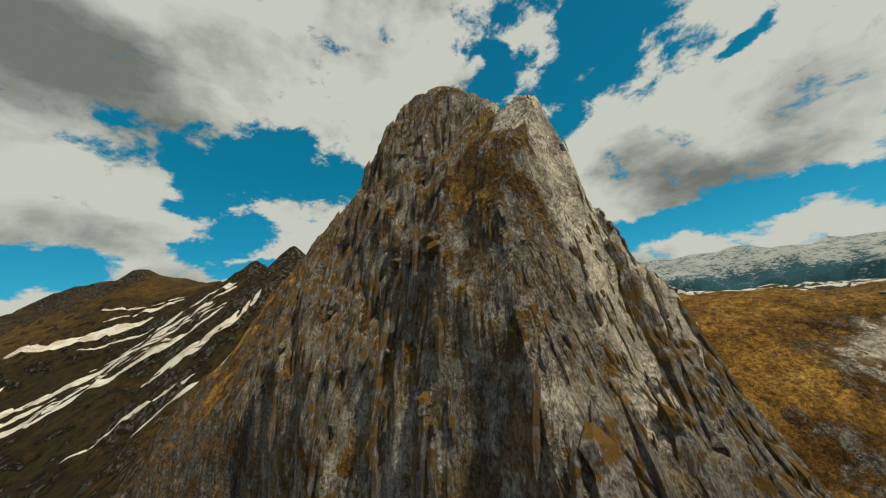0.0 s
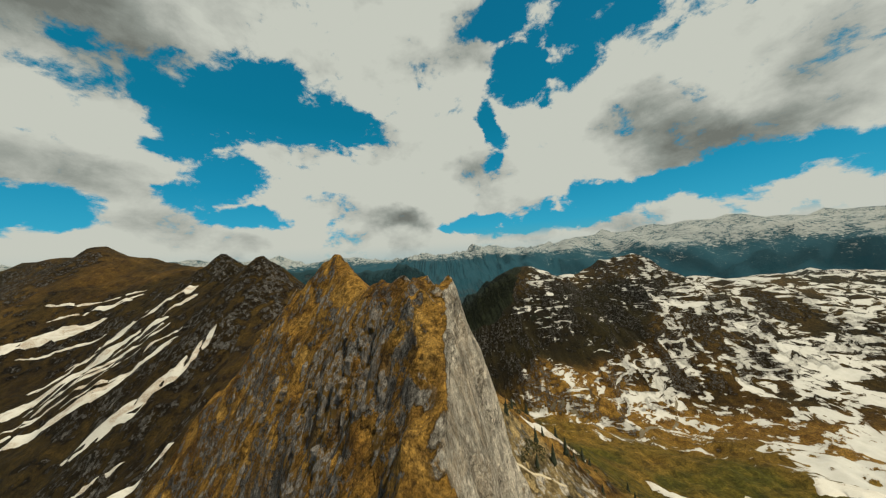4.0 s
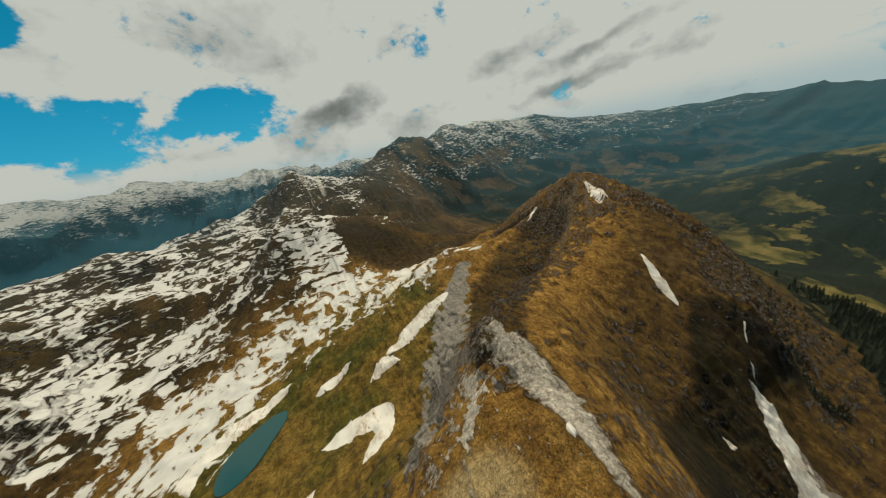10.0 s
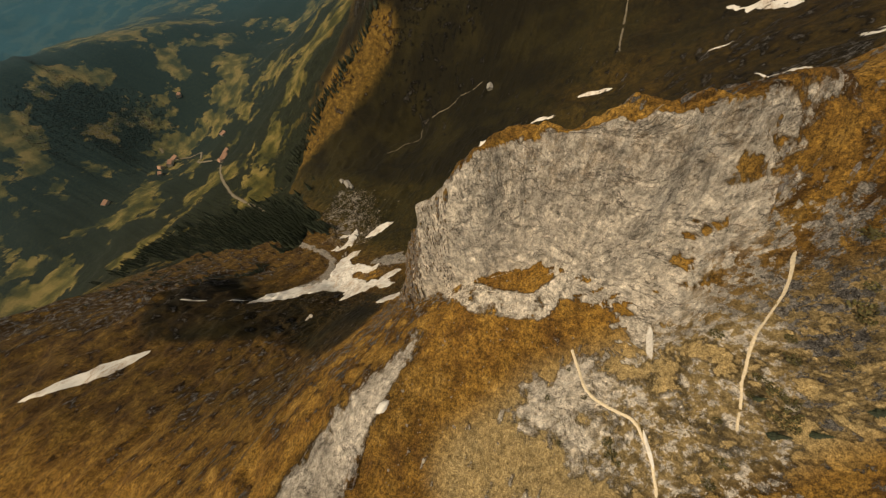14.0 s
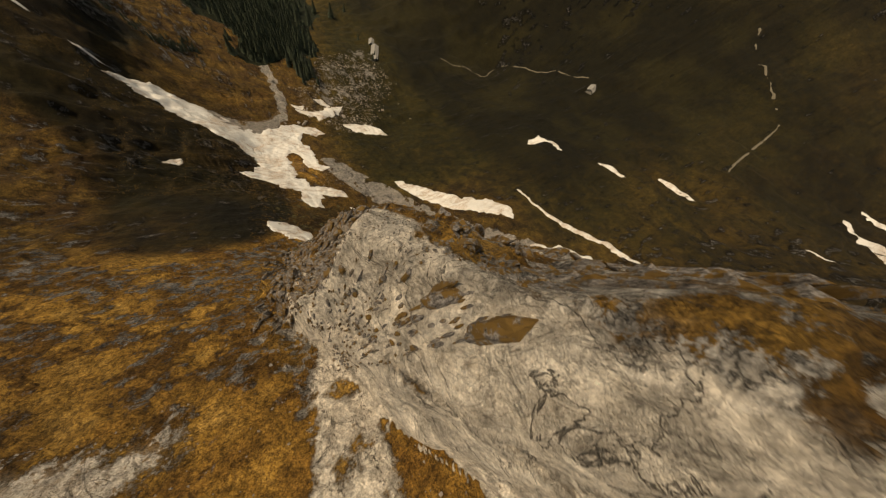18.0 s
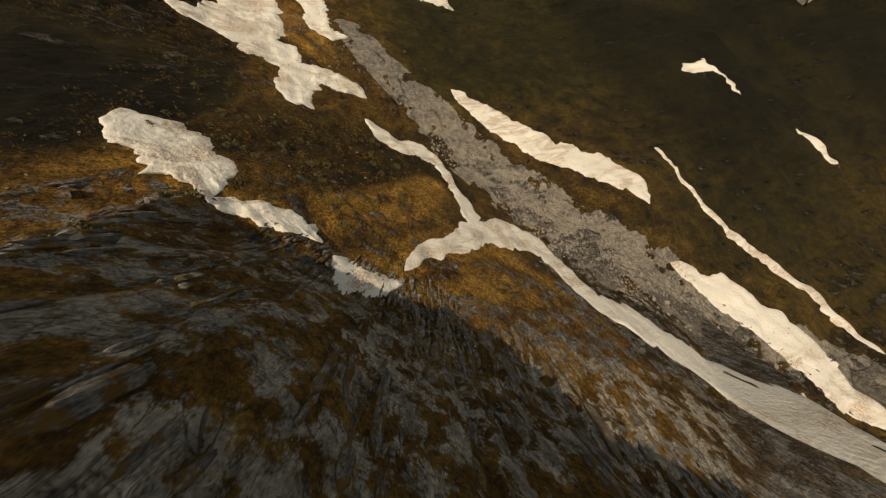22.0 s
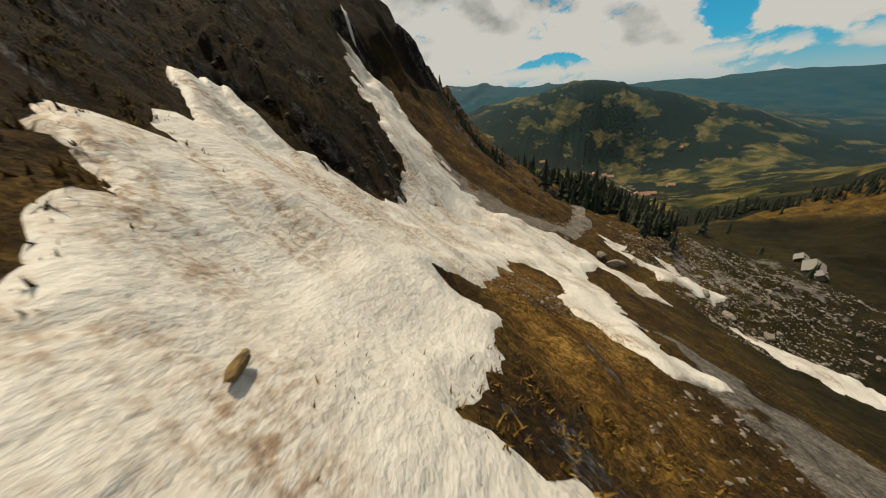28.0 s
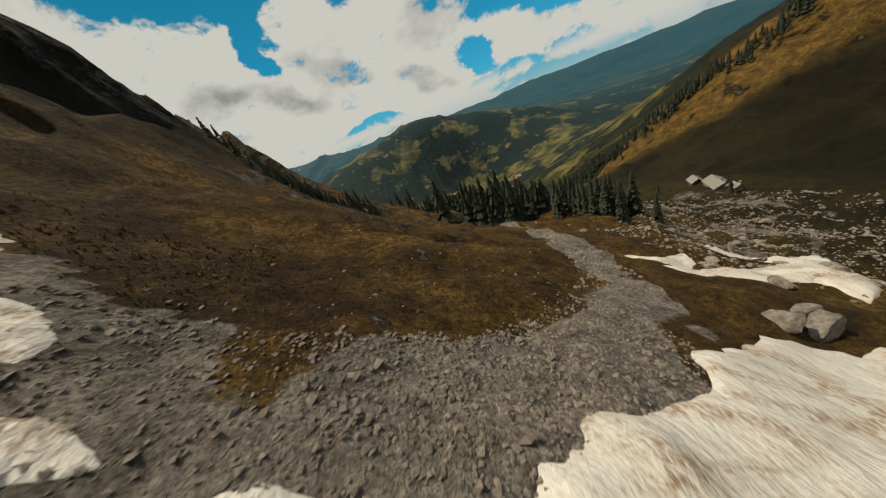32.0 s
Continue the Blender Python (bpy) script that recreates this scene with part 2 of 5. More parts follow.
LAND["round peak"] = [(2160, -680, 205), (1900, -640, 60), (2450, -1000, 190), (2750, -1350, 240), (2650, -1750, 225), (2900, -1900, 250), (2700, -2450, 215), (2650, -3000, 110), (2100, -1500, -80), (2000, -2100, -150), (1550, -740, -280), (1200, -600, -250), (850, -800, -330), (1100, -1300, -360)]
LAND["south valley"] = [(-237, -1072, -450), (-207, -1453, -500), (60, -930, -380), (330, -980, -360), (-600, -1000, -340), (-950, -1350, -430)]
LAND["south hills"] = [(0, -1880, -118), (-150, -1850, -124), (-380, -1830, -175), (250, -1850, -165), (480, -1800, -215), (-700, -1750, -270), (-950, -1800, -380), (950, -2400, -380), (0, -2750, -430)]
LAND["far"] = [(-1900, -2600, -370), (-1500, -3200, -330), (-2800, -1700, -330), (-1700, -1500, -340), (200, -4700, -90), (1600, -4400, -40), (-1600, -4600, -150), (3600, -3300, 40), (4400, -1500, 60), (3500, -600, -380), (4600, 300, 110), (3200, 900, -420), (4400, 1900, 140), (2800, 2300, -430), (3400, 3500, 140), (1900, 3000, -420), (1900, 4500, 120), (300, 4700, 60), (600, 2700, -400), (-900, 2000, -200), (-1500, 1100, 60), (-1500, 4500, 60), (-3500, 3400, 120), (-4600, 1000, 80), (-4600, -1500, -200), (-4300, -3700, -180), (-2300, 200, -150), (-2600, 1500, 40)]


def land_samples():
    """Points along every line, at most 60 m apart near the walk and wider far off."""
    pts = []
    for name, line in LAND.items():
        chain = name not in ("snow bowl", "west flank", "pasture", "west hill", "lake bowl", "east range", "snow peak", "round peak", "south valley", "south hills", "far", "north valley")
        for a, b in zip(line, line[1:] + line[-1:]):
            pts.append(a)
            if chain and a is not b:
                k = int(math.dist(a[:2], b[:2]) // (25 if math.hypot(a[0], a[1]) < 260 else 120))
                pts += [tuple(a[i] + (b[i] - a[i]) * j / (k + 1) for i in range(3)) for j in range(1, k + 1)]
    return np.array(sorted(set(pts)), float)


def hash2(i, j, seed):
    h = (i.astype(np.int64) * 374761393 + j.astype(np.int64) * 668265263 + seed * 974634521) & 0x7FFFFFFF
    h = ((h ^ (h >> 13)) * 1274126177) & 0x7FFFFFFF
    return ((h ^ (h >> 16)) & 0xFFFF) / 32767.5 - 1.0


def vnoise(x, y, seed=0):
    i, j = np.floor(x), np.floor(y)
    u, v = x - i, y - j
    u, v = u * u * u * (u * (u * 6 - 15) + 10), v * v * v * (v * (v * 6 - 15) + 10)
    a, b = hash2(i, j, seed), hash2(i + 1, j, seed)
    c, d = hash2(i, j + 1, seed), hash2(i + 1, j + 1, seed)
    return (a + (b - a) * u) * (1 - v) + (c + (d - c) * u) * v


def fbm(x, y, octaves=5, seed=0, gain=0.5):
    s, amp = 0.0, 1.0
    for o in range(octaves):
        s = s + amp * vnoise(x * 2.03 ** o + 17.3 * o, y * 2.03 ** o - 9.1 * o, seed + o)
        amp *= gain
    return s


def ridged(x, y, octaves=4, seed=0):
    s, amp = 0.0, 1.0
    for o in range(octaves):
        s = s + amp * (1 - 2.2 * np.abs(vnoise(x * 2.1 ** o, y * 2.1 ** o, seed + o)))
        amp *= 0.5
    return s


def sstep(a, b, v):
    k = np.clip((v - a) / (b - a), 0, 1)
    return k * k * (3 - 2 * k)


CTRL = land_samples()
_r = np.hypot(CTRL[:, None, 0] - CTRL[None, :, 0], CTRL[:, None, 1] - CTRL[None, :, 1])
_n = len(CTRL)
_A = np.zeros((_n + 3, _n + 3))
_A[:_n, :_n] = -_r + np.eye(_n) * 0.8
_A[:_n, _n:] = np.c_[np.ones(_n), CTRL[:, :2]]
_A[_n:, :_n] = _A[:_n, _n:].T
_W = np.linalg.solve(_A, np.r_[CTRL[:, 2], 0, 0, 0])


def base_land(x, y):
    out = np.empty(x.shape)
    fx, fy, fo = x.ravel(), y.ravel(), out.ravel()
    for k in range(0, len(fx), 40000):
        a, b = fx[k:k + 40000], fy[k:k + 40000]
        d = np.sqrt((a[:, None] - CTRL[:, 0]) ** 2 + (b[:, None] - CTRL[:, 1]) ** 2)
        fo[k:k + 40000] = -d @ _W[:_n] + _W[_n] + _W[_n + 1] * a + _W[_n + 2] * b
    return fo.reshape(x.shape)


# the rock tower: its crest by distance north, and what each side takes off that height
CREST_Y = (24, 30, 34, 38, 45, 53, 59, 64, 72, 80, 84, 90, 100, 109, 120, 130, 140, 151, 165, 185)
CREST_X = (16, 15, 13, 11, 8, 3.2, 0.2, -4.5, -5.8, -6, -5.5, -5, -6, -10, -20, -27, -34, -41, -49, -60)
CREST_Z = (22, 25, 26.5, 28, 36, 46, 49.5, 48.5, 48.5, 50.5, 53, 58, 62, 62, 57, 56, 61, 68.5, 58, 50)


def tower(x, y):
    """Height of the tower's faces."""
    wob = 1.3 * fbm(x / 9, y / 9, 3, 5)
    top = np.interp(y, CREST_Y, CREST_Z) + 0.9 * fbm(x / 4, y / 4, 3, 9)
    across = x - np.interp(y, CREST_Y, CREST_X)
    east = np.interp(across + wob, (2, 7, 12, 18, 300), (0, 15, 34, 56, 740))
    west = np.interp(-across + wob, (2.5, 8, 20, 300), (0, 9.5, 29, 500))
    # north of the knob the ridge is a turf crest with gentler flanks
    mild = sstep(104, 120, y)
    east = east + mild * (np.interp(across + wob, (1, 12, 44, 300), (0, 15, 64, 460)) - east)
    west = west + mild * (np.interp(-across + wob, (1, 10, 50, 300), (0, 9, 54, 330)) - west)
    off = -0.71 * x - 0.70 * y + wob
    wall = np.interp(off, (-60, -34, -28, -22, -18, -14.5, -12, -10, -6, 10, 300), (90, 28.5, 17, 8, -3, -18, -58, -88, -102, -135, -900))
    rib = np.interp(0.45 * x - 0.89 * y + wob, (-60, -24, -20.5, -15, -4.4, 10, 27, 300), (90, 29, 9, -7, -25, -64, -97, -700))
    return np.minimum(top - np.maximum(east, west), np.minimum(wall, rib) + 170 * sstep(44, 80, y) + 400 * sstep(80, 120, y))


def flutes(x, y):
    """Upright ribs and slots in the bedded limestone."""
    s = x * 0.86 + y * 0.5
    q = x * 0.5 - y * 0.86
    a = ridged(s / 3.2 + 0.35 * vnoise(q / 11, s / 11, 3), q / 60, 3, 11)
    b = ridged(s / 9.5 + 0.3 * vnoise(q / 20, s / 20, 4), q / 120, 2, 23)
    slot = np.clip(1 - np.abs(vnoise(s / 4.3 + 0.2 * vnoise(q / 8, s / 8, 6), q / 45, 47)) * 7, 0, 1)
    return 1.3 * a + 1.9 * b - 2.6 * slot


LAKE_Z = -153.0


def height(x, y):
    x, y = np.broadcast_arrays(np.asarray(x, float), np.asarray(y, float))
    r = np.hypot(x - 20, y + 20)
    z = base_land(x, y)
    far = sstep(250, 1500, r)
    z = z + 3.2 * fbm(x / 55, y / 55, 4, 1) * sstep(20, 140, r) + far * (1 - 0.72 * sstep(-500, -800, y) * sstep(1300, 800, x)) * (34 * ridged(x / 330, y / 330, 5, 31) - 12) + sstep(1800, 4200, r) * (75 - 45 * sstep(-800, -1600, y)) * ridged(x / 800, y / 800, 5, 41)
    z = z + 2.0 * ridged(x / 21, y / 21, 3, 57) * np.maximum(sstep(120, 240, r), sstep(62, 95, x) * sstep(150, 110, np.abs(y))) * sstep(1100, 600, r)
    t = tower(x, y)
    near = sstep(170, 130, np.hypot(x + 10, y - 60)) * sstep(192, 165, y)
    cliff = sstep(-30, 25, t - z) * near * sstep(130, 108, y)
    z = np.where(near > 0, np.maximum(z, t) + 1.5 * np.exp(-np.abs(t - z) / 4.0) * near, z)
    # ribs of bare rock run down the western flank of the north crest
    s = 0.62 * x - 0.78 * y
    flank = sstep(10, -25, x + 0.62 * (y - 100)) * sstep(-230, -120, x + 0.5 * (y - 150)) * sstep(40, 90, y) * sstep(430, 330, y)
    z = z + flank * (3.4 * ridged(s / 17, (x + y) / 140, 3, 61) - 0.6)
    # rock ribs run down from the summit of the south-eastern peak
    dp = np.hypot(x - 410, y + 352)
    turn = np.arctan2(y + 352, x - 410)
    z = z + (12 * ridged(turn * 4.2, dp / 260, 4, 67) - 5) * sstep(6, 60, dp) * sstep(330, 190, dp) * sstep(95, 190, r)
    # a shoulder of the snow peak stands before it, and crags break the eastern ridge
    z = z + 98 * np.clip(1 - np.hypot((x - 793) / 300, (y - 150) / 260), 0, 1) ** 1.35
    z = z + 5.0 * ridged(x / 16, y / 16, 3, 69) * sstep(30, 14, np.abs(y - 40 + 0.5 * (x - 130))) * sstep(98, 125, x) * sstep(260, 200, x)
    z = z + 3.6 * ridged(x / 19, y / 19, 4, 75) * sstep(66, 82, x + 0.35 * (y + 110)) * sstep(130, 100, x) * sstep(-70, -90, y) * sstep(-235, -205, y)
    z = z + (6.5 * ridged(x / 20, y / 20, 4, 77) - 2.2) * sstep(66, 84, x) * sstep(150, 120, x) * sstep(-195, -222, y) * sstep(-335, -300, y)
    z = z + 1.5 * ridged(x / 7, y / 7, 3, 73) * sstep(36, 46, x + 0.35 * (y + 110)) * sstep(120, 90, x) * sstep(-70, -90, y) * sstep(-215, -190, y)
    # teeth of bare rock on the north crest
    for px, py, pz, steep in ((-159, 293, 79, 1.15), (-176, 312, 66, 1.2), (-265, 389, 88, 0.95), (-240, 365, 78, 1.2), (490, 775, 24, 0.8), (200, 760, 30, 0.8)):
        rr = np.hypot(x - px, y - py)
        broad = 55.0 if py > 700 else 0.0
        fall = np.sqrt(rr ** 2 + broad ** 2) - broad
        z = np.maximum(z, pz - steep * fall + (2.5 * ridged(x / 14, y / 14, 3, 63) * sstep(0, 20, rr) + 0.35 * broad * (ridged(x / 95, y / 95, 4, 65) - 0.4) * sstep(20, 110, rr)) * steep)
    # the dark knob beside the snow tongue, and the flat bed of the lake
    z = z + 4.5 * sstep(1.15, 0.75, np.hypot((x - 54) / 16, (y + 122) / 12))
    z = z + (LAKE_Z - 1.2 - z) * sstep(1.35, 0.95, np.hypot(((x - 320) * 0.69 - (y - 240) * 0.72) / 44, ((x - 320) * 0.72 + (y - 240) * 0.69) / 24))
    bed = sstep(-80, -110, z) * sstep(120, 60, r) * (1 - cliff)
    z = z + 0.5 * fbm(x / 4.5, y / 4.5, 4, 81) * sstep(420, 200, r) + bed * 0.5 * ridged(x / 7, y / 7, 2, 83)
    calm = (1 - 0.6 * sstep(8, 4, np.hypot(x - 7, y - 22))) * (0.3 + 0.7 * sstep(1, 14, np.interp(y, CREST_Y, CREST_Z) - z))
    return z + cliff * calm * (flutes(x, y) + 0.9 * fbm(x / 2.2, y / 2.2, 3, 91))


def height1(x, y):
    return float(height(np.array([x]), np.array([y]))[0])

# ---- materials ----
def nodes_of(name):
    m = bpy.data.materials.new(name)
    m.use_nodes = True
    t = m.node_tree
    b = t.nodes["Principled BSDF"]
    return m, t, b


def n_noise(t, scale, detail=6, rough=0.55, vec=None, dist=0.0):
    n = t.nodes.new("ShaderNodeTexNoise")
    n.inputs["Scale"].default_value, n.inputs["Detail"].default_value = scale, detail
    n.inputs["Roughness"].default_value, n.inputs["Distortion"].default_value = rough, dist
    if vec is not None:
        t.links.new(vec, n.inputs["Vector"])
    return n.outputs[0]


def n_math(t, op, a, b=None, clamp=False):
    n = t.nodes.new("ShaderNodeMath")
    n.operation, n.use_clamp = op, clamp
    for k, v in enumerate((a, b)):
        if v is None:
            continue
        if isinstance(v, (int, float)):
            n.inputs[k].default_value = v
        else:
            t.links.new(v, n.inputs[k])
    return n.outputs[0]


def n_ramp(t, src, stops):
    n = t.nodes.new("ShaderNodeValToRGB")
    e = n.color_ramp.elements
    while len(e) < len(stops):
        e.new(0.5)
    for k, (p, c) in enumerate(stops):
        e[k].position, e[k].color = p, (*c, 1)
    t.links.new(src, n.inputs[0])
    return n.outputs[0]


def n_step(t, src, a, b, lo=0.0, hi=1.0):
    n = t.nodes.new("ShaderNodeMapRange")
    n.interpolation_type = "SMOOTHSTEP"
    for k, v in zip((1, 2, 3, 4), (a, b, lo, hi)):
        n.inputs[k].default_value = v
    t.links.new(src, n.inputs[0])
    return n.outputs[0]


def n_mix(t, fac, a, b, blend="MIX"):
    n = t.nodes.new("ShaderNodeMix")
    n.data_type, n.blend_type = "RGBA", blend
    for k, v in ((0, fac), (6, a), (7, b)):
        if isinstance(v, (int, float)):
            n.inputs[k].default_value = v
        elif isinstance(v, tuple):
            n.inputs[k].default_value = (*v, 1)
        else:
            t.links.new(v, n.inputs[k])
    return n.outputs[2]


def n_attr(t, name):
    n = t.nodes.new("ShaderNodeAttribute")
    n.attribute_name = name
    return n.outputs["Fac"]


def n_pos(t, scale=(1, 1, 1), rot=(0, 0, 0)):
    g = t.nodes.new("ShaderNodeNewGeometry")
    m = t.nodes.new("ShaderNodeMapping")
    m.inputs["Scale"].default_value, m.inputs["Rotation"].default_value = scale, [radians(a) for a in rot]
    t.links.new(g.outputs["Position"], m.inputs["Vector"])
    return m.outputs[0]


def n_bump(t, h, strength, dist, normal=None):
    n = t.nodes.new("ShaderNodeBump")
    n.inputs["Strength"].default_value, n.inputs["Distance"].default_value = strength, dist
    t.links.new(h, n.inputs["Height"])
    if normal is not None:
        t.links.new(normal, n.inputs["Normal"])
    return n.outputs[0]


def terrain_material():
    m, t, b = nodes_of("mountain_ground")
    pos = n_pos(t)
    big = n_noise(t, 0.012, 5, vec=pos)
    mid = n_noise(t, 0.11, 6, 0.6, vec=pos)
    fine = n_noise(t, 1.1, 7, 0.68, vec=pos)
    tiny = n_noise(t, 6.0, 5, 0.7, vec=pos)
    clump = n_math(t, "ADD", n_math(t, "MULTIPLY", fine, 0.6), n_math(t, "MULTIPLY", tiny, 0.4))
    # dry alpine turf: straw, ochre and brown heath
    dry = n_ramp(t, mid, [(0.30, (0.11, 0.053, 0.014)), (0.46, (0.25, 0.132, 0.026)), (0.58, (0.36, 0.20, 0.040)), (0.72, (0.47, 0.285, 0.08))])
    dry = n_mix(t, n_step(t, clump, 0.40, 0.58), n_mix(t, 0.78, dry, (0.035, 0.019, 0.007)), dry)
    heath = n_ramp(t, mid, [(0.32, (0.018, 0.010, 0.005)), (0.46, (0.050, 0.029, 0.010)), (0.58, (0.085, 0.052, 0.012)), (0.70, (0.15, 0.088, 0.020))])
    heath = n_mix(t, n_step(t, clump, 0.42, 0.57), n_mix(t, 0.75, heath, (0.010, 0.007, 0.004)), heath)
    green = n_ramp(t, mid, [(0.30, (0.026, 0.028, 0.006)), (0.5, (0.060, 0.056, 0.009)), (0.70, (0.125, 0.095, 0.016))])
    turf = n_mix(t, n_attr(t, "heath"), dry, heath)
    straw = n_ramp(t, clump, [(0.36, (0.15, 0.10, 0.045)), (0.5, (0.36, 0.265, 0.125)), (0.64, (0.52, 0.41, 0.23))])
    turf = n_mix(t, n_attr(t, "straw"), turf, straw)
    turf = n_mix(t, n_attr(t, "green"), turf, green)
    fields = n_ramp(t, n_noise(t, 0.02, 4, 0.5, vec=pos), [(0.38, (0.030, 0.031, 0.008)), (0.5, (0.075, 0.066, 0.016)), (0.62, (0.15, 0.115, 0.035))])
    turf = n_mix(t, n_attr(t, "field"), turf, fields)
    # near-black tone that paints cloud shade over turf; dark slopes share it
    shade_tone = n_mix(t, n_step(t, big, 0.42, 0.62), (0.005, 0.0045, 0.0022), (0.015, 0.0125, 0.004))
    turf = n_mix(t, n_math(t, "MULTIPLY", n_attr(t, "dark"), 0.95), turf, shade_tone)
    # bedded limestone: streaks that run down the faces, grey weathering and ochre turf on the ledges
    warp = n_pos(t, (1.0, 1.0, 0.075), (0, 12, 20))
    streak = n_noise(t, 1.3, 8, 0.68, vec=warp, dist=0.15)
    wide = n_noise(t, 0.34, 5, 0.6, vec=n_pos(t, (1, 1, 0.2), (0, 12, 20)), dist=0.5)
    thin = n_noise(t, 4.8, 7, 0.72, vec=n_pos(t, (1.0, 1.0, 0.11), (0, 12, 20)), dist=0.25)
    both = n_math(t, "ADD", n_math(t, "MULTIPLY", streak, 0.40), n_math(t, "ADD", n_math(t, "MULTIPLY", wide, 0.22), n_math(t, "MULTIPLY", thin, 0.38)))
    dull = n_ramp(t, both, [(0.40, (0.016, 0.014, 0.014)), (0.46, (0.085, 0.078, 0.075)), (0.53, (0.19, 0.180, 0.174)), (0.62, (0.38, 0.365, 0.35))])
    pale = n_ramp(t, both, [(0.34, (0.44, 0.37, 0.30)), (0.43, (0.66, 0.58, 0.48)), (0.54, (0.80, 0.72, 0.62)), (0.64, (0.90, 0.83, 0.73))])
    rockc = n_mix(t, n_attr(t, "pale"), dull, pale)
    # open joints: thin dark lines of two sets
    j1 = n_math(t, "ABSOLUTE", n_math(t, "SUBTRACT", n_noise(t, 0.42, 6, 0.6, vec=n_pos(t, (1, 1, 0.35), (0, 12, 20)), dist=0.8), 0.5))
    j2 = n_math(t, "ABSOLUTE", n_math(t, "SUBTRACT", n_noise(t, 0.55, 5, 0.6, vec=n_pos(t, (0.35, 1.0, 1.0), (25, 0, 40)), dist=0.6), 0.5))
    j3 = n_math(t, "ABSOLUTE", n_math(t, "SUBTRACT", n_noise(t, 0.11, 7, 0.6, vec=n_pos(t, (1.0, 0.45, 1.0), (15, 0, -35)), dist=1.0), 0.5))
    small = n_math(t, "MAXIMUM", n_math(t, "MINIMUM", n_step(t, j1, 0.0, 0.016), n_step(t, j2, 0.0, 0.012)), n_math(t, "MULTIPLY", n_attr(t, "pale"), 0.6))
    joint = n_math(t, "MINIMUM", small, n_step(t, j3, 0.0, 0.010))
    block = n_noise(t, 0.15, 4, 0.55, vec=n_pos(t, (1, 0.5, 1), (15, 0, -35)), dist=0.6)
    rockc = n_mix(t, n_step(t, block, 0.42, 0.60, 0.0, 0.28), rockc, n_mix(t, 0.5, rockc, (0.34, 0.31, 0.29)))
    rockc = n_mix(t, n_math(t, "MULTIPLY", n_math(t, "SUBTRACT", 1.0, joint), 0.8), rockc, (0.03, 0.025, 0.022))
    ledge = n_noise(t, 1.0, 6, 0.66, vec=n_pos(t, (0.30, 0.30, 0.26), (0, 12, 20)))
    ledgem = n_math(t, "MULTIPLY", n_step(t, n_math(t, "ADD", n_math(t, "ADD", ledge, n_math(t, "MULTIPLY", n_attr(t, "moss"), 0.07)), n_math(t, "MULTIPLY", n_math(t, "SUBTRACT", clump, 0.5), 0.5)), 0.515, 0.565), n_step(t, n_attr(t, "moss"), 0.15, 0.55))
    # the same dark mask dims rock, painted shade included
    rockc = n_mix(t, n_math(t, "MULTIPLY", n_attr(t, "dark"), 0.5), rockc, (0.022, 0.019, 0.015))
    rockc = n_mix(t, ledgem, rockc, turf)
    scree = n_mix(t, n_step(t, mid, 0.38, 0.62, 0.0, 0.55), n_ramp(t, clump, [(0.34, (0.06, 0.054, 0.05)), (0.50, (0.16, 0.145, 0.13)), (0.66, (0.29, 0.265, 0.235))]), (0.30, 0.265, 0.225))
    snowc = n_ramp(t, mid, [(0.3, (0.42, 0.41, 0.39)), (0.62, (0.48, 0.47, 0.46))])
    wood = n_ramp(t, n_noise(t, 0.16, 6, 0.7, vec=pos), [(0.35, (0.003, 0.005, 0.003)), (0.65, (0.016, 0.020, 0.008))])
    # where each lies: the share of the ground, cut by noise into ragged patches
    grain = n_math(t, "ADD", n_math(t, "MULTIPLY", mid, 0.72), n_math(t, "MULTIPLY", clump, 0.28))

    def patch(attr, soft=0.05, src=None):
        k = n_math(t, "SUBTRACT", n_attr(t, attr), n_math(t, "ADD", n_math(t, "MULTIPLY", n_math(t, "SUBTRACT", src or grain, 0.5), 2.4), 0.5))
        return n_step(t, k, -soft, soft)
    rockm = patch("rock", 0.08)
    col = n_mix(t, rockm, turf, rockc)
    screem = patch("scree", 0.10)
    col = n_mix(t, screem, col, scree)
    woodn = n_math(t, "ADD", n_math(t, "MULTIPLY", n_noise(t, 0.0062, 3, 0.5, vec=pos), 0.72), n_math(t, "MULTIPLY", n_noise(t, 0.035, 6, 0.65, vec=pos), 0.28))
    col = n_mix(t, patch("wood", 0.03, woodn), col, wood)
    col = n_mix(t, 1.0, col, (0.84, 0.84, 0.84), "MULTIPLY")
    # old snow lies in stripes along the contours
    stripes = n_noise(t, 1.0, 6, 0.62, vec=n_pos(t, (0.026, 0.026, 0.11)), dist=1.0)
    sn = n_math(t, "ADD", n_math(t, "MULTIPLY", stripes, 0.62), n_math(t, "ADD", n_math(t, "MULTIPLY", mid, 0.13), n_math(t, "MULTIPLY", n_noise(t, 0.006, 3, vec=pos), 0.25)))
    snowm = patch("snow", 0.03, sn)
    col = n_mix(t, snowm, col, snowc)
    # grit: every surface but snow is speckled at the scale of tufts and stones
    grit = n_noise(t, 2.6, 6, 0.75, vec=pos)
    speck = n_ramp(t, grit, [(0.34, (0.35, 0.35, 0.35)), (0.5, (1.0, 1.0, 1.0)), (0.66, (1.75, 1.75, 1.75))])
    col = n_mix(t, n_math(t, "MULTIPLY", n_step(t, snowm, 0, 1, 1.0, 0.08), n_step(t, n_math(t, "MULTIPLY", n_attr(t, "pale"), rockm), 0, 1, 1.0, 0.45)), col, n_mix(t, 1.0, col, speck, "MULTIPLY"))
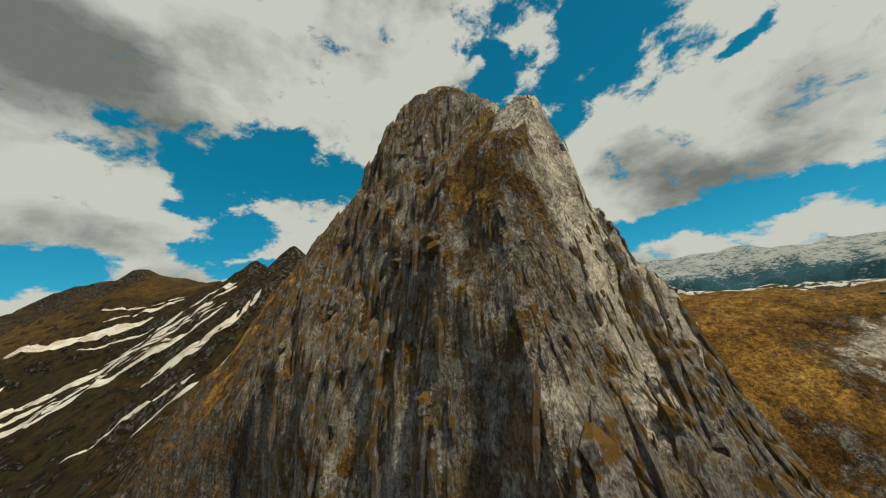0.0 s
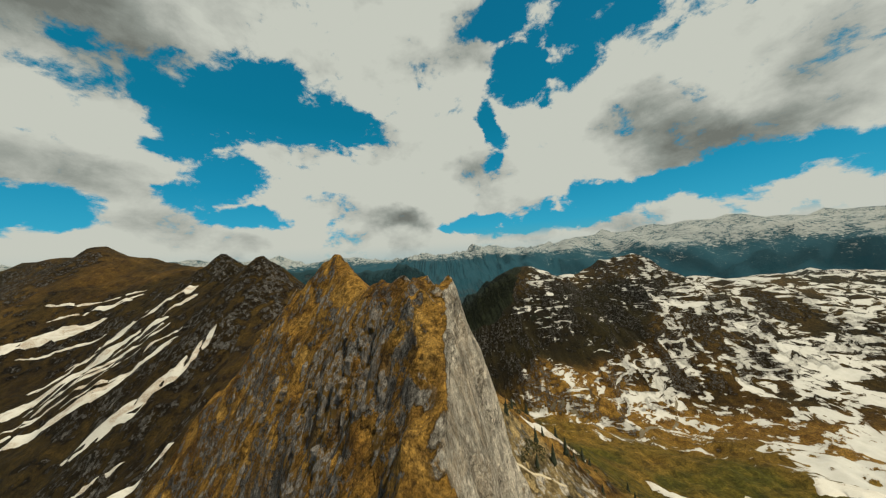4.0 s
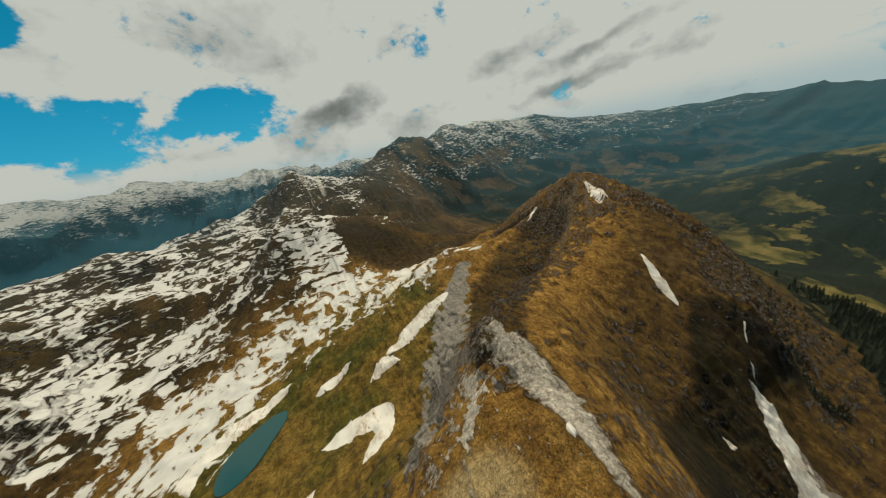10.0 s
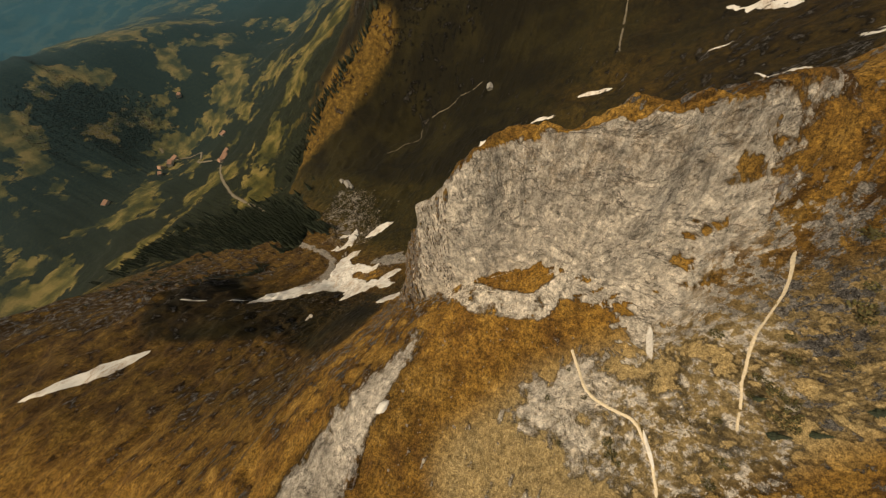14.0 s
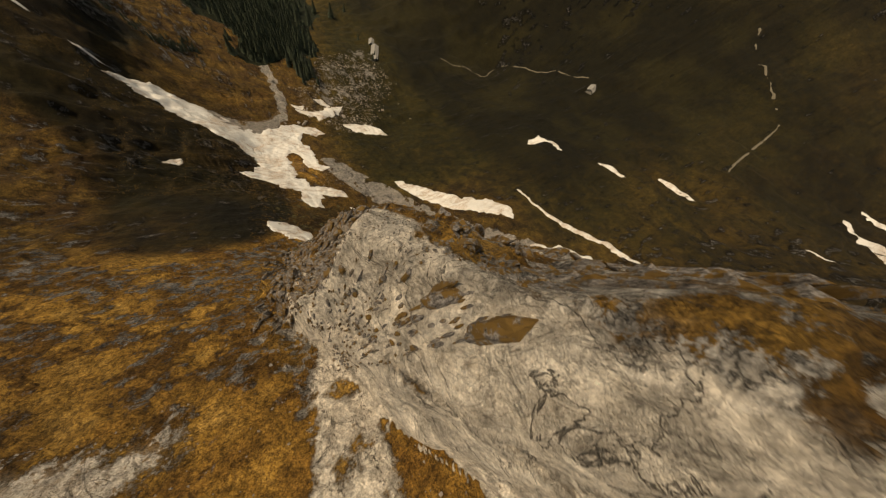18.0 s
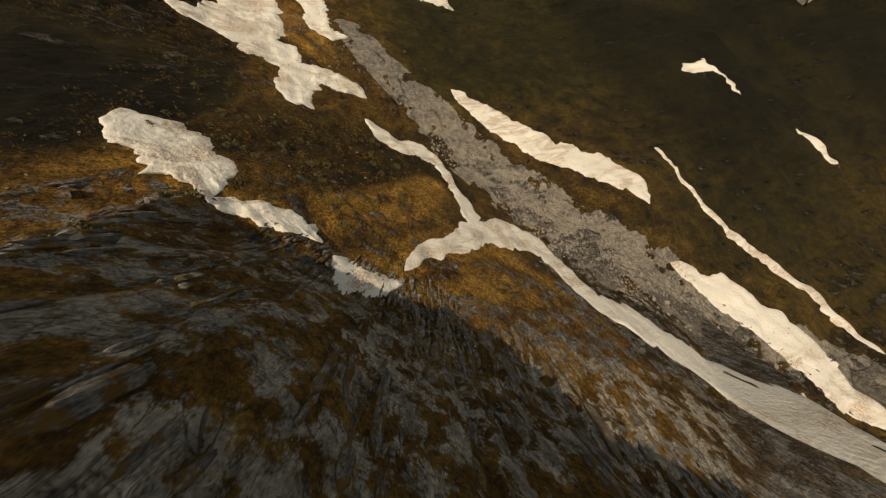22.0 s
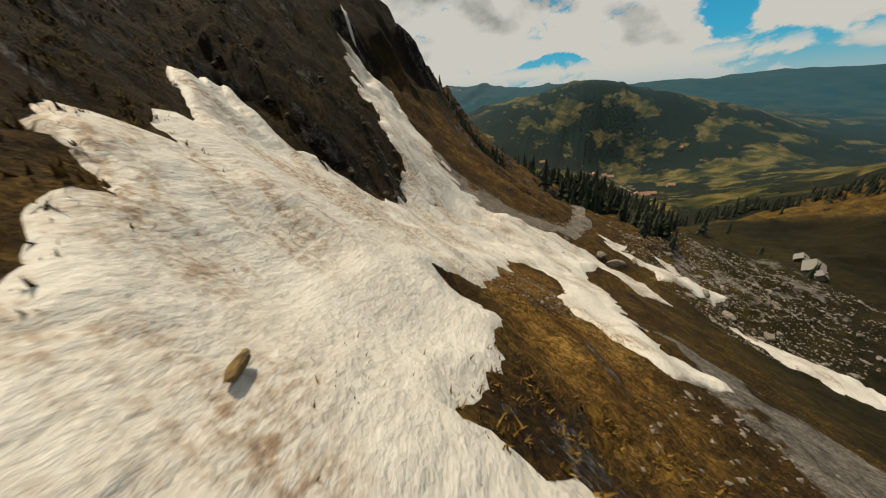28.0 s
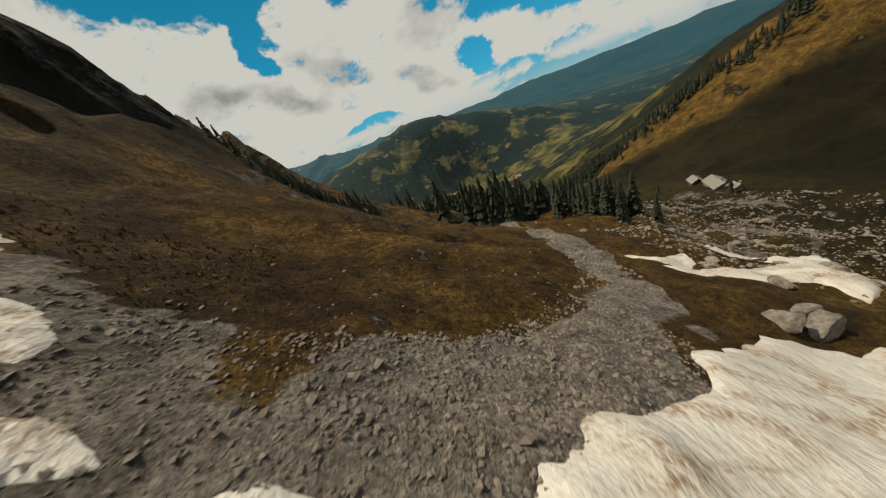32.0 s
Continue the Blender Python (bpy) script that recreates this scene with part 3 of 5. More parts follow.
    tuss = n_ramp(t, n_noise(t, 0.42, 5, 0.62, vec=n_pos(t, (1, 1, 0.6))), [(0.36, (0.58, 0.58, 0.58)), (0.5, (1.0, 1.0, 1.0)), (0.64, (1.38, 1.38, 1.38))])
    col = n_mix(t, n_step(t, snowm, 0, 1, 0.85, 0.0), col, n_mix(t, 1.0, col, tuss, "MULTIPLY"))
    # blue distance haze, painted into the ground colour
    col = n_mix(t, n_math(t, "MULTIPLY", n_attr(t, "air_tint"), n_step(t, snowm, 0, 1, 1.0, 0.52)), col, (0.010, 0.052, 0.080))
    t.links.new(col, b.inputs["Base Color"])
    rough = n_step(t, snowm, 0, 1, 0.95, 0.6)
    t.links.new(rough, b.inputs["Roughness"])
    b.inputs["Specular IOR Level"].default_value = 0.15
    h = n_math(t, "ADD", n_math(t, "MULTIPLY", fine, 0.9), n_math(t, "MULTIPLY", tiny, 0.4))
    rh = n_math(t, "ADD", n_math(t, "MULTIPLY", streak, n_step(t, n_attr(t, "pale"), 0, 1, 2.0, 0.9)), n_math(t, "ADD", n_math(t, "ADD", n_math(t, "MULTIPLY", joint, 0.6), n_math(t, "MULTIPLY", block, 5.0)), n_math(t, "MULTIPLY", wide, 1.5)))
    h = n_math(t, "ADD", h, n_math(t, "MULTIPLY", rh, rockm))
    h = n_math(t, "MULTIPLY", h, n_step(t, snowm, 0, 1, 1.0, 0.25))
    t.links.new(n_bump(t, h, 1.0, 1.1), b.inputs["Normal"])
    return m


M_GROUND = terrain_material()


# ---- the ground: one sheet from the walk to the horizon, finest at the tower ----
def spread(bands, lo, hi, grow=1.055):
    """Grid lines: bands of (start, end, step), then ever wider steps out to lo and hi."""
    v = []
    for a, b2, s in bands:
        v += list(np.arange(a, b2, s))
    v.append(bands[-1][1])
    s = bands[0][2]
    left = [v[0]]
    while left[-1] > lo:
        s *= grow
        left.append(left[-1] - s)
    s = bands[-1][2]
    while v[-1] < hi:
        s *= grow
        v.append(v[-1] + s)
    return np.array(left[:0:-1] + v)


def along(x, y, line):
    """How near places lie to a line of (x, y, half width): 1 on it, 0 from its width on."""
    best = np.zeros(x.shape)
    for (ax, ay, aw), (bx, by, bw) in zip(line, line[1:]):
        vx, vy = bx - ax, by - ay
        k = np.clip(((x - ax) * vx + (y - ay) * vy) / (vx * vx + vy * vy), 0, 1)
        best = np.maximum(best, 1 - np.hypot(x - ax - k * vx, y - ay - k * vy) / (aw + (bw - aw) * k))
    return np.clip(best, 0, 1)


SCREE = [
    [(-150, 95, 12), (-100, 45, 19), (-80, 22, 20), (-66, -8, 18), (-52, -38, 17), (-42, -66, 14), (-25, -92, 11), (-16, -112, 9)],
    [(58, -178, 4), (45, -164, 8), (32, -162, 9.5), (20, -164, 10), (9, -173, 7.5), (1, -188, 5), (-4, -205, 4.5), (-6, -240, 5), (-4, -300, 5)],
    [(150, 100, 12), (190, 60, 26), (245, 35, 30), (300, -5, 26), (360, -60, 15)],
    [(108, 172, 7), (150, 215, 9), (178, 252, 12)],
    [(-60, -205, 22), (-70, -240, 30), (-110, -270, 34), (-130, -300, 26)],
]


def land_cover(x, y, z, up, rise, climb):
    """Shares of rock, scree, heath, green turf, wood, snow and moss by place, height and steepness."""
    r = np.hypot(x - 20, y + 20)
    n1 = fbm(x / 40, y / 40, 4, 71)
    rock = sstep(0.76, 0.52, up) * 0.98
    rock = np.maximum(rock, 0.44 * sstep(0.9, 0.7, up))
    foot = sstep(75, 30, np.hypot(x - 8, y + 2)) * sstep(-93, -103, z)
    rock = np.where(foot > 0.2, np.minimum(rock, 0.22 + 0.7 * sstep(0.55, 0.4, up)), rock)
    rim = along(x, y, [(112, 30, 16), (140, 34, 22), (185, 8, 30), (235, -30, 45), (275, -70, 55), (330, -150, 45), (380, -250, 40)])
    rock = np.maximum(rock, 0.66 * sstep(0, 0.4, rim) * sstep(0.98, 0.8, up))
    eastern = rim
    rim = along(x, y, [(200, -10, 30), (250, -120, 45), (320, -250, 50), (420, -360, 60)])
    rock = np.maximum(rock, 0.5 * sstep(0, 0.6, rim))
    spur = along(x, y, [(86, -193, 40), (140, -300, 60), (180, -400, 70)])
    rock = np.maximum(rock, 0.52 * sstep(0, 0.5, spur))
    rock = np.where((r > 700) & (y > -500), np.maximum(rock, 0.58 * sstep(0.95, 0.78, up)), rock)
    peak = sstep(230, 120, np.hypot(x - 400, y + 350))
    rock = np.maximum(rock, peak * (0.40 + 0.40 * sstep(0.86, 0.66, up)))
    teeth = along(x, y, [(-10, 106, 12), (-22, 128, 14), (-44, 166, 15), (-62, 186, 16), (-85, 210, 10), (-166, 305, 22), (-263, 386, 24)])
    rock = np.maximum(rock, 0.60 * sstep(0, 0.5, teeth) * sstep(0.98, 0.8, up))
    apron = along(x, y, [(45, 85, 22), (52, 115, 26), (48, 150, 26), (18, 142, 14)])
    rock = np.maximum(rock, 0.63 * sstep(0, 0.5, apron) * sstep(-4, -12, z))
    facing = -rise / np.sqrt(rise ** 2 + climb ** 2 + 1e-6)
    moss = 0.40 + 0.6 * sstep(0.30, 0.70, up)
    # tower rock is paler where it faces east
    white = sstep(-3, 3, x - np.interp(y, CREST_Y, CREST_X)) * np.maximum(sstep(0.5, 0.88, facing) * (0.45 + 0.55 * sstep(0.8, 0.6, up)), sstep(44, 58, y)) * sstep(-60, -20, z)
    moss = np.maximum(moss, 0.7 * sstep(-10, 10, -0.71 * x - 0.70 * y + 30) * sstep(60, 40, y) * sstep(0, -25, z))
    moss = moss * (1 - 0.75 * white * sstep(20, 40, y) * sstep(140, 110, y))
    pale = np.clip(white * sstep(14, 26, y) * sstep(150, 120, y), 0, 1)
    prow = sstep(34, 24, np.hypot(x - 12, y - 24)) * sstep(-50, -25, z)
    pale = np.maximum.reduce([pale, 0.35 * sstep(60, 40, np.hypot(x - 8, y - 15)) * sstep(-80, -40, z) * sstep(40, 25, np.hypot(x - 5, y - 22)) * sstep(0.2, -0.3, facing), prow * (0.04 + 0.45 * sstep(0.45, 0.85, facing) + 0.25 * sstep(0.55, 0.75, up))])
    bare = sstep(-10, 8, -0.71 * x - 0.70 * y + 22) * sstep(-92, -80, z) * sstep(62, 45, y) * sstep(45, 30, x) * sstep(0.72, 0.5, up)
    pale = np.maximum(pale, 0.5 * bare)
    moss = moss * (1 - 0.35 * prow * sstep(0.1, 0.6, facing))
    rock = np.maximum(rock, 0.85 * prow)
    south_face = sstep(0.45, 0.0, facing) * sstep(0.1, 0.6, climb) * sstep(46, 34, np.hypot(x - 14, y - 20)) * sstep(-95, -70, z)
    moss = np.maximum(moss, (0.35 + 0.4 * sstep(-35, -65, z)) * south_face)
    crown = sstep(9, 5, np.hypot(x - 10, y - 34)) * sstep(8, 14, z)
    rubble = sstep(-0.25, 0.1, fbm(x / 2.2, y / 2.2, 3, 79)) * sstep(6.5, 4, np.hypot(x - 10.5, y - 32.5))
    rock = np.where(crown > 0.05, np.minimum(rock, 0.42 + 0.5 * rubble), rock)
    pale, moss = np.maximum(pale * (1 - 0.5 * crown), 0.7 * crown * rubble), np.maximum(moss, 0.8 * crown) * (1 - 0.7 * crown * rubble)
    slab = along(x, y, [(21, 36, 7), (27, 52, 8), (30, 66, 9), (26, 82, 7), (14, 91, 6)])
    rock = np.maximum(rock, 0.62 * sstep(0, 0.5, slab))
    pale = np.maximum.reduce([pale, sstep(0, 0.3, slab), 0.85 * sstep(0, 0.4, apron) * sstep(85, 70, x)])
    moss = moss * (1 - sstep(0, 0.3, slab))
    brow = 0.22 * sstep(13, 5, x - np.interp(y, CREST_Y, CREST_X)) * sstep(50, 60, y)
    pale, moss = pale * (1 - brow), np.maximum(moss, 1.3 * brow)
    # paler bare rock from the prow's edge eastward; behind the edge lie ribs and turf
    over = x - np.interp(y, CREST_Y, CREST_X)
    east_bare = sstep(-4.8, -3.2, over - 2.6 * sstep(35, 37, y) + 1.2 * fbm(x / 1.5, y / 1.5, 3, 80)) * sstep(15, 23, y) * sstep(50, 40, y) * sstep(-20, -8, z)
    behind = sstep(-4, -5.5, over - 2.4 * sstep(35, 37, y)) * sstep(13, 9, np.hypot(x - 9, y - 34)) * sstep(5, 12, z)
    pale, moss = np.maximum(pale, 0.92 * east_bare) * (1 - 0.7 * behind), np.maximum(moss * (1 - 0.85 * east_bare), 0.75 * behind)
    rock = np.maximum(rock, 0.88 * east_bare)
    west = sstep(50, -30, x - 0.25 * (y - 40))
    heath = np.clip(0.05 + 0.95 * sstep(-25, -95, z) * west + 0.35 * n1, 0, 1)
    xr = np.interp(y, (-400, -335, -250, -140, -50, 25), (440, 385, 310, 260, 215, 172))
    heath = np.maximum(heath, 0.85 * sstep(-25, -100, x - xr) * sstep(30, -40, y) * sstep(60, 120, np.hypot(x - 20, y - 40)))
    heath = np.maximum(heath, 0.8 * sstep(120, 60, np.abs(x - xr)) * sstep(-190, -260, y) * (0.6 + 0.6 * n1))
    heath = np.maximum(heath, 0.9 * sstep(0, 0.4, eastern) * (0.7 + 0.5 * n1))
    nflank = np.maximum(sstep(-120, -190, x) * sstep(60, 150, y), sstep(-52, -80, x) * sstep(158, 182, y))
    heath = np.maximum(heath, nflank)
    # golden turf; the first patch paints in a sunlit spot under the cliff
    gold = np.maximum(along(x, y, [(-12, 10, 12), (-28, 20, 16), (-42, 36, 13)]), 0.8 * along(x, y, [(2, -8, 9), (-12, -8, 12), (-24, -14, 9)]))
    gold = np.maximum(gold, along(x, y, [(2, -92, 8), (8, -108, 10), (12, -124, 8)]))
    gold = np.maximum(gold, 0.25 * along(x, y, [(64, -212, 12), (42, -196, 18), (20, -200, 14), (8, -214, 10)]))
    heath = heath * (1 - 0.75 * sstep(0, 0.45, gold))
    wallface = sstep(-10, 8, -0.71 * x - 0.70 * y + 22) * sstep(-95, -80, z) * sstep(60, 40, y) * sstep(45, 30, x)
    heath = heath * (1 - 0.45 * wallface)
    heath = np.where(r > 600, np.clip(0.7 + 0.4 * n1, 0, 1), heath)
    rock = np.where((y > 112) & (y < 240) & (np.abs(x - np.interp(y, CREST_Y, CREST_X) + 30) < 50), np.minimum(rock, 0.34 + 0.4 * sstep(0.55, 0.42, up)), rock)
    low = sstep(-175, -205, z) * west * sstep(620, 450, r)
    pasture = sstep(-50, -85, z) * sstep(50, 110, x) * sstep(-60, 20, y) * sstep(560, 400, r)
    south = sstep(-500, -700, y) * sstep(1200, 600, x)
    green = np.clip(np.maximum.reduce([0.6 * low, 0.8 * pasture + 0.35 * n1 * pasture, 0.95 * south]), 0, 1)
    whill = sstep(-90, -200, x) * sstep(250, -50, y) * sstep(-760, -600, y + 0.25 * x)
    green = np.maximum(green, 0.45 * whill)
    field = south * sstep(2900, 2300, r)
    flank = along(x, y, [(58, -50, 38), (66, -115, 36), (85, -150, 36), (115, -200, 34), (95, -240, 30)])
    rock = np.where(flank > 0, np.minimum(rock, 0.14 + 0.35 * sstep(0.1, 0.5, fbm(x / 5, y / 5, 4, 77)) + 0.5 * sstep(0.5, 0.35, up)), rock)
    heath = np.maximum(heath, sstep(0, 0.3, flank))
    slope = sstep(0, 0.4, along(x, y, [(80, -214, 24), (64, -206, 26), (50, -182, 20)]))
    rock = rock * (1 - 0.8 * slope)
    # dark: painted cloud shade on pasture, hill and cliff foot, plus darker slopes
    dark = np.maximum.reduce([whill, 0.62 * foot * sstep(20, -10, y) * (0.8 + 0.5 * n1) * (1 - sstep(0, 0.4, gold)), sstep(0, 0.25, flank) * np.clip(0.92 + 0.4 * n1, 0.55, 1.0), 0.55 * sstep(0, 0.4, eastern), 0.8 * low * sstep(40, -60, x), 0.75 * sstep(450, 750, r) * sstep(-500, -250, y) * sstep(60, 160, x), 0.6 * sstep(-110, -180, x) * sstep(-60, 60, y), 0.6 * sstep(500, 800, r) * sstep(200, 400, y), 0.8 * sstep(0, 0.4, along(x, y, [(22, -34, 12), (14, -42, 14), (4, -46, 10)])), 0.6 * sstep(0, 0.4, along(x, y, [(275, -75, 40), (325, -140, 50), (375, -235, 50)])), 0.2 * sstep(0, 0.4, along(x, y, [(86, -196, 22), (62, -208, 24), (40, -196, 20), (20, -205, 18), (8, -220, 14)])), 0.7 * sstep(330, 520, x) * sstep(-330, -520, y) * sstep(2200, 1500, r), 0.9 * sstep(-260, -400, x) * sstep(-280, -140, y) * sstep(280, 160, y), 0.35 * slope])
    # sunlit hill rim, spared from the painted cloud shade
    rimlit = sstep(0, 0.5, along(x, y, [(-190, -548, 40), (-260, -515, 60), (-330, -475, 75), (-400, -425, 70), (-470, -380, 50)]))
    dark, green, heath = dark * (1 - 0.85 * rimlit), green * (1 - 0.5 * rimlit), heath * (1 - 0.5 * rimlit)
    scree = np.maximum.reduce([along(x, y, line) for line in SCREE])
    scree = 0.92 * sstep(0.0, 0.5, np.where(scree > 0, scree + 0.55 * fbm(x / 7, y / 7, 4, 78) * sstep(400, 250, r) + 0.1 * sstep(400, 250, r), scree))
    bed = along(x, y, SCREE[4])
    scree = np.where(bed > 0, np.minimum(scree, 0.38), scree)
    wood = np.where((y < -520) & (r < 3600), 0.55 + 0.10 * n1, 0.0)
    wood = np.maximum(wood, 1.3 * sstep(0, 0.4, along(x, y, [(-2, -285, 20), (-40, -330, 50), (-20, -400, 85), (-40, -480, 110), (-20, -560, 120), (60, -660, 100)])))
    wood = np.maximum(wood, 0.5 * sstep(900, 1500, r) * sstep(-120, -200, z))
    # shade and forest of the range face and valley mountain, painted dark
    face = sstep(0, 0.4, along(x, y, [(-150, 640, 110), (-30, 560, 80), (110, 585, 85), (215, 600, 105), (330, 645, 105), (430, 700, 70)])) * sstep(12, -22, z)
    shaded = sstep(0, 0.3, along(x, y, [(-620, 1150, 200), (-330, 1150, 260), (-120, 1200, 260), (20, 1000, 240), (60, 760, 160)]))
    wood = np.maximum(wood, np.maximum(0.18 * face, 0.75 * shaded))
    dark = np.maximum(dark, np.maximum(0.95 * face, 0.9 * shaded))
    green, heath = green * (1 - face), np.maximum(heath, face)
    ne = sstep(0, 250, x + 0.1 * y) * sstep(-140, 60, y + 0.45 * x - 40)
    snow = 0.52 * sstep(300, 440, np.hypot(x - 20, y - 60)) * ne * sstep(-330, -215, z) * sstep(2300, 1900, r)
    snow = snow * (1 - 0.32 * sstep(0.12, 0.45, rise))
    snow = snow * sstep(-250, -70, y) * (1 - 0.30 * face) * (1 - shaded)
    bare = along(x, y, [(780, -60, 150), (1150, -10, 190), (1400, 120, 160)])
    snow = snow * (1 - 0.35 * sstep(0.2, 0.7, bare))
    brown = along(x, y, [(800, 110, 60), (720, 30, 90), (620, -50, 90), (520, -90, 70)])
    snow = snow * (1 - 0.75 * sstep(0.0, 0.4, brown))
    heath = np.maximum(heath, sstep(0.0, 0.4, brown))
    snow = np.maximum(snow, 0.58 * sstep(2400, 3300, r) * sstep(-60, 90, z) * sstep(-1500, -400, y + 0.6 * x))
    snow = np.maximum(snow, (0.31 + 0.12 * sstep(1900, 2400, x) * sstep(-500, -900, y)) * sstep(1100, 1500, x) * sstep(-300, -100, z))
    snow = np.maximum(snow, 0.55 * sstep(0, 0.6, along(x, y, [(1010, 150, 130), (760, 130, 100), (643, 119, 90), (540, 108, 60)])))
    straw = 0.9 * sstep(0, 0.5, along(x, y, [(84, 88, 26), (62, 108, 32), (42, 132, 34), (22, 150, 30), (4, 172, 24)]))
    green = green * (1 - straw)
    # strength of the painted haze, by distance and over the valley mountain
    air_tint = np.maximum(np.clip(0.90 * sstep(500, 3900, r), 0, 0.88), 0.42 * shaded * sstep(700, 1000, y))
    return dict(rock=rock, scree=scree, heath=heath, green=green, wood=wood, snow=snow, moss=moss, air_tint=air_tint, dark=dark, pale=pale, field=field, straw=straw)


def build_ground():
    gx = spread([(-330, -110, 4.2), (-110, -45, 1.4), (-45, 62, 0.55), (62, 150, 1.5), (150, 450, 4.0)], -4900, 4900)
    gy = spread([(-430, -215, 4.0), (-215, -130, 1.2), (-130, -20, 0.9), (-20, 110, 0.55), (110, 190, 1.5), (190, 420, 4.2)], -4900, 4900)
    X, Y = np.meshgrid(gx, gy)
    Z = height(X, Y)
    dzx, dzy = np.gradient(Z, gx, axis=1), np.gradient(Z, gy, axis=0)
    up = 1 / np.sqrt(1 + dzx ** 2 + dzy ** 2)
    ny, nx = X.shape
    co = np.stack([X, Y, Z], -1).reshape(-1, 3)
    k = (np.arange(ny - 1)[:, None] * nx + np.arange(nx - 1)).ravel()
    quads = np.stack([k, k + 1, k + 1 + nx, k + nx], 1)
    me = bpy.data.meshes.new("ground")
    me.vertices.add(len(co)); me.vertices.foreach_set("co", co.astype(np.float32).ravel())
    me.loops.add(quads.size); me.loops.foreach_set("vertex_index", quads.astype(np.int32).ravel())
    me.polygons.add(len(quads))
    me.polygons.foreach_set("loop_start", np.arange(0, quads.size, 4, dtype=np.int32))
    me.polygons.foreach_set("use_smooth", np.ones(len(quads), bool))
    crag = (up < 0.62) & (np.hypot(X - 5, Y - 60) < 130)
    me.polygons.foreach_set("use_smooth", ~crag[:-1, :-1].ravel())
    me.update(calc_edges=True)
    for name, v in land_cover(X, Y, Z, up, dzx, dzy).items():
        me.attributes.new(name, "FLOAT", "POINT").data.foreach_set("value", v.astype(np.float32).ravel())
    me.materials.append(M_GROUND)
    ob = new("ground", me)
    return tagged(ob, "steep alpine ground of dry golden turf, limestone, heath and old snow", "mountain ground", kind="structure")


ground = build_ground()

# ---- helpers for things ----
def simple(name, color, rough=0.85, var=0.35, scale=2.0, bump=0.0, stretch=(1, 1, 1), metal=0.0):
    m, t, b = nodes_of(name)
    pos = n_pos(t, stretch)
    n = n_noise(t, scale, 6, 0.6, vec=pos)
    lo = tuple(c * (1 - var) for c in color)
    hi = tuple(min(1, c * (1 + var)) for c in color)
    col = n_ramp(t, n, [(0.32, lo), (0.68, hi)])
    info = t.nodes.new("ShaderNodeObjectInfo")
    shade = n_step(t, info.outputs["Random"], 0, 1, 0.0, 0.35)
    col = n_mix(t, shade, col, tuple(c * 0.55 for c in color))
    t.links.new(col, b.inputs["Base Color"])
    b.inputs["Roughness"].default_value, b.inputs["Metallic"].default_value = rough, metal
    if bump:
        t.links.new(n_bump(t, n_noise(t, scale * 3, 5, 0.65, vec=pos), 0.8, bump), b.inputs["Normal"])
    return m


def mesh_of(name, verts, faces, material, smooth=False):
    me = bpy.data.meshes.new(name)
    me.from_pydata([tuple(v) for v in verts], [], faces)
    me.materials.append(material)
    if smooth:
        me.polygons.foreach_set("use_smooth", [True] * len(me.polygons))
    me.update()
    return me


def part(name, me, parent, label=""):
    ob = new(name, me)
    ob.parent = parent
    return tagged(ob, label) if label else ob


def snow_material():
    m, t, b = nodes_of("old_snow")
    pos = n_pos(t)
    dirt = n_noise(t, 1.0, 7, 0.68, vec=n_pos(t, (0.045, 0.15, 0.1), (0, 0, -28)), dist=1.1)
    fine = n_noise(t, 3.2, 5, 0.65, vec=n_pos(t, (1.0, 0.55, 1.0), (0, 0, 30)))
    big = n_noise(t, 0.035, 4, vec=pos)
    pits = n_noise(t, 1.0, 4, 0.6, vec=n_pos(t, (3.6, 1.9, 2.0), (0, 0, 30)))
    mask = n_math(t, "MULTIPLY", n_step(t, dirt, 0.43, 0.57), n_step(t, n_math(t, "ADD", n_math(t, "MULTIPLY", fine, 0.4), n_math(t, "MULTIPLY", pits, 0.6)), 0.40, 0.58))
    mask = n_math(t, "MULTIPLY", mask, n_step(t, big, 0.42, 0.54, 0.10, 1.0))
    clean = n_ramp(t, fine, [(0.3, (0.45, 0.425, 0.39)), (0.60, (0.56, 0.54, 0.51))])
    col = n_mix(t, n_math(t, "MULTIPLY", mask, 0.9), clean, n_mix(t, n_step(t, pits, 0.35, 0.6), (0.31, 0.19, 0.085), (0.20, 0.125, 0.07)))
    t.links.new(col, b.inputs["Base Color"])
    b.inputs["Roughness"].default_value = 0.55
    b.inputs["Specular IOR Level"].default_value = 0.3
    cups = n_math(t, "ADD", n_noise(t, 1.0, 3, 0.5, vec=n_pos(t, (1.1, 0.5, 1), (0, 0, 28))), n_math(t, "MULTIPLY", fine, 0.4))
    t.links.new(n_bump(t, cups, 0.7, 0.4), b.inputs["Normal"])
    return m


M_SNOW = snow_material()
M_ROCK = simple("limestone_boulder", (0.19, 0.165, 0.14), 0.9, 0.6, 1.6, 0.25)
M_STONE = simple("scree_stone", (0.18, 0.152, 0.128), 0.9, 0.4, 4.0, 0.06)
M_BARK = simple("spruce_bark", (0.07, 0.05, 0.035), 0.95, 0.4, 6.0, 0.04, (1, 1, 0.2))
M_NEEDLE = simple("spruce_needles", (0.018, 0.026, 0.011), 0.85, 0.6, 1.8)
M_SHRUB = simple("dwarf_pine_leaves", (0.055, 0.048, 0.012), 0.85, 0.6, 1.2)
M_SHINGLE = simple("weathered_shingle", (0.19, 0.18, 0.165), 0.85, 0.3, 1.2, 0.03)
M_TIMBER = simple("dark_timber", (0.10, 0.07, 0.045), 0.85, 0.4, 3.0, 0.02, (1, 1, 6))
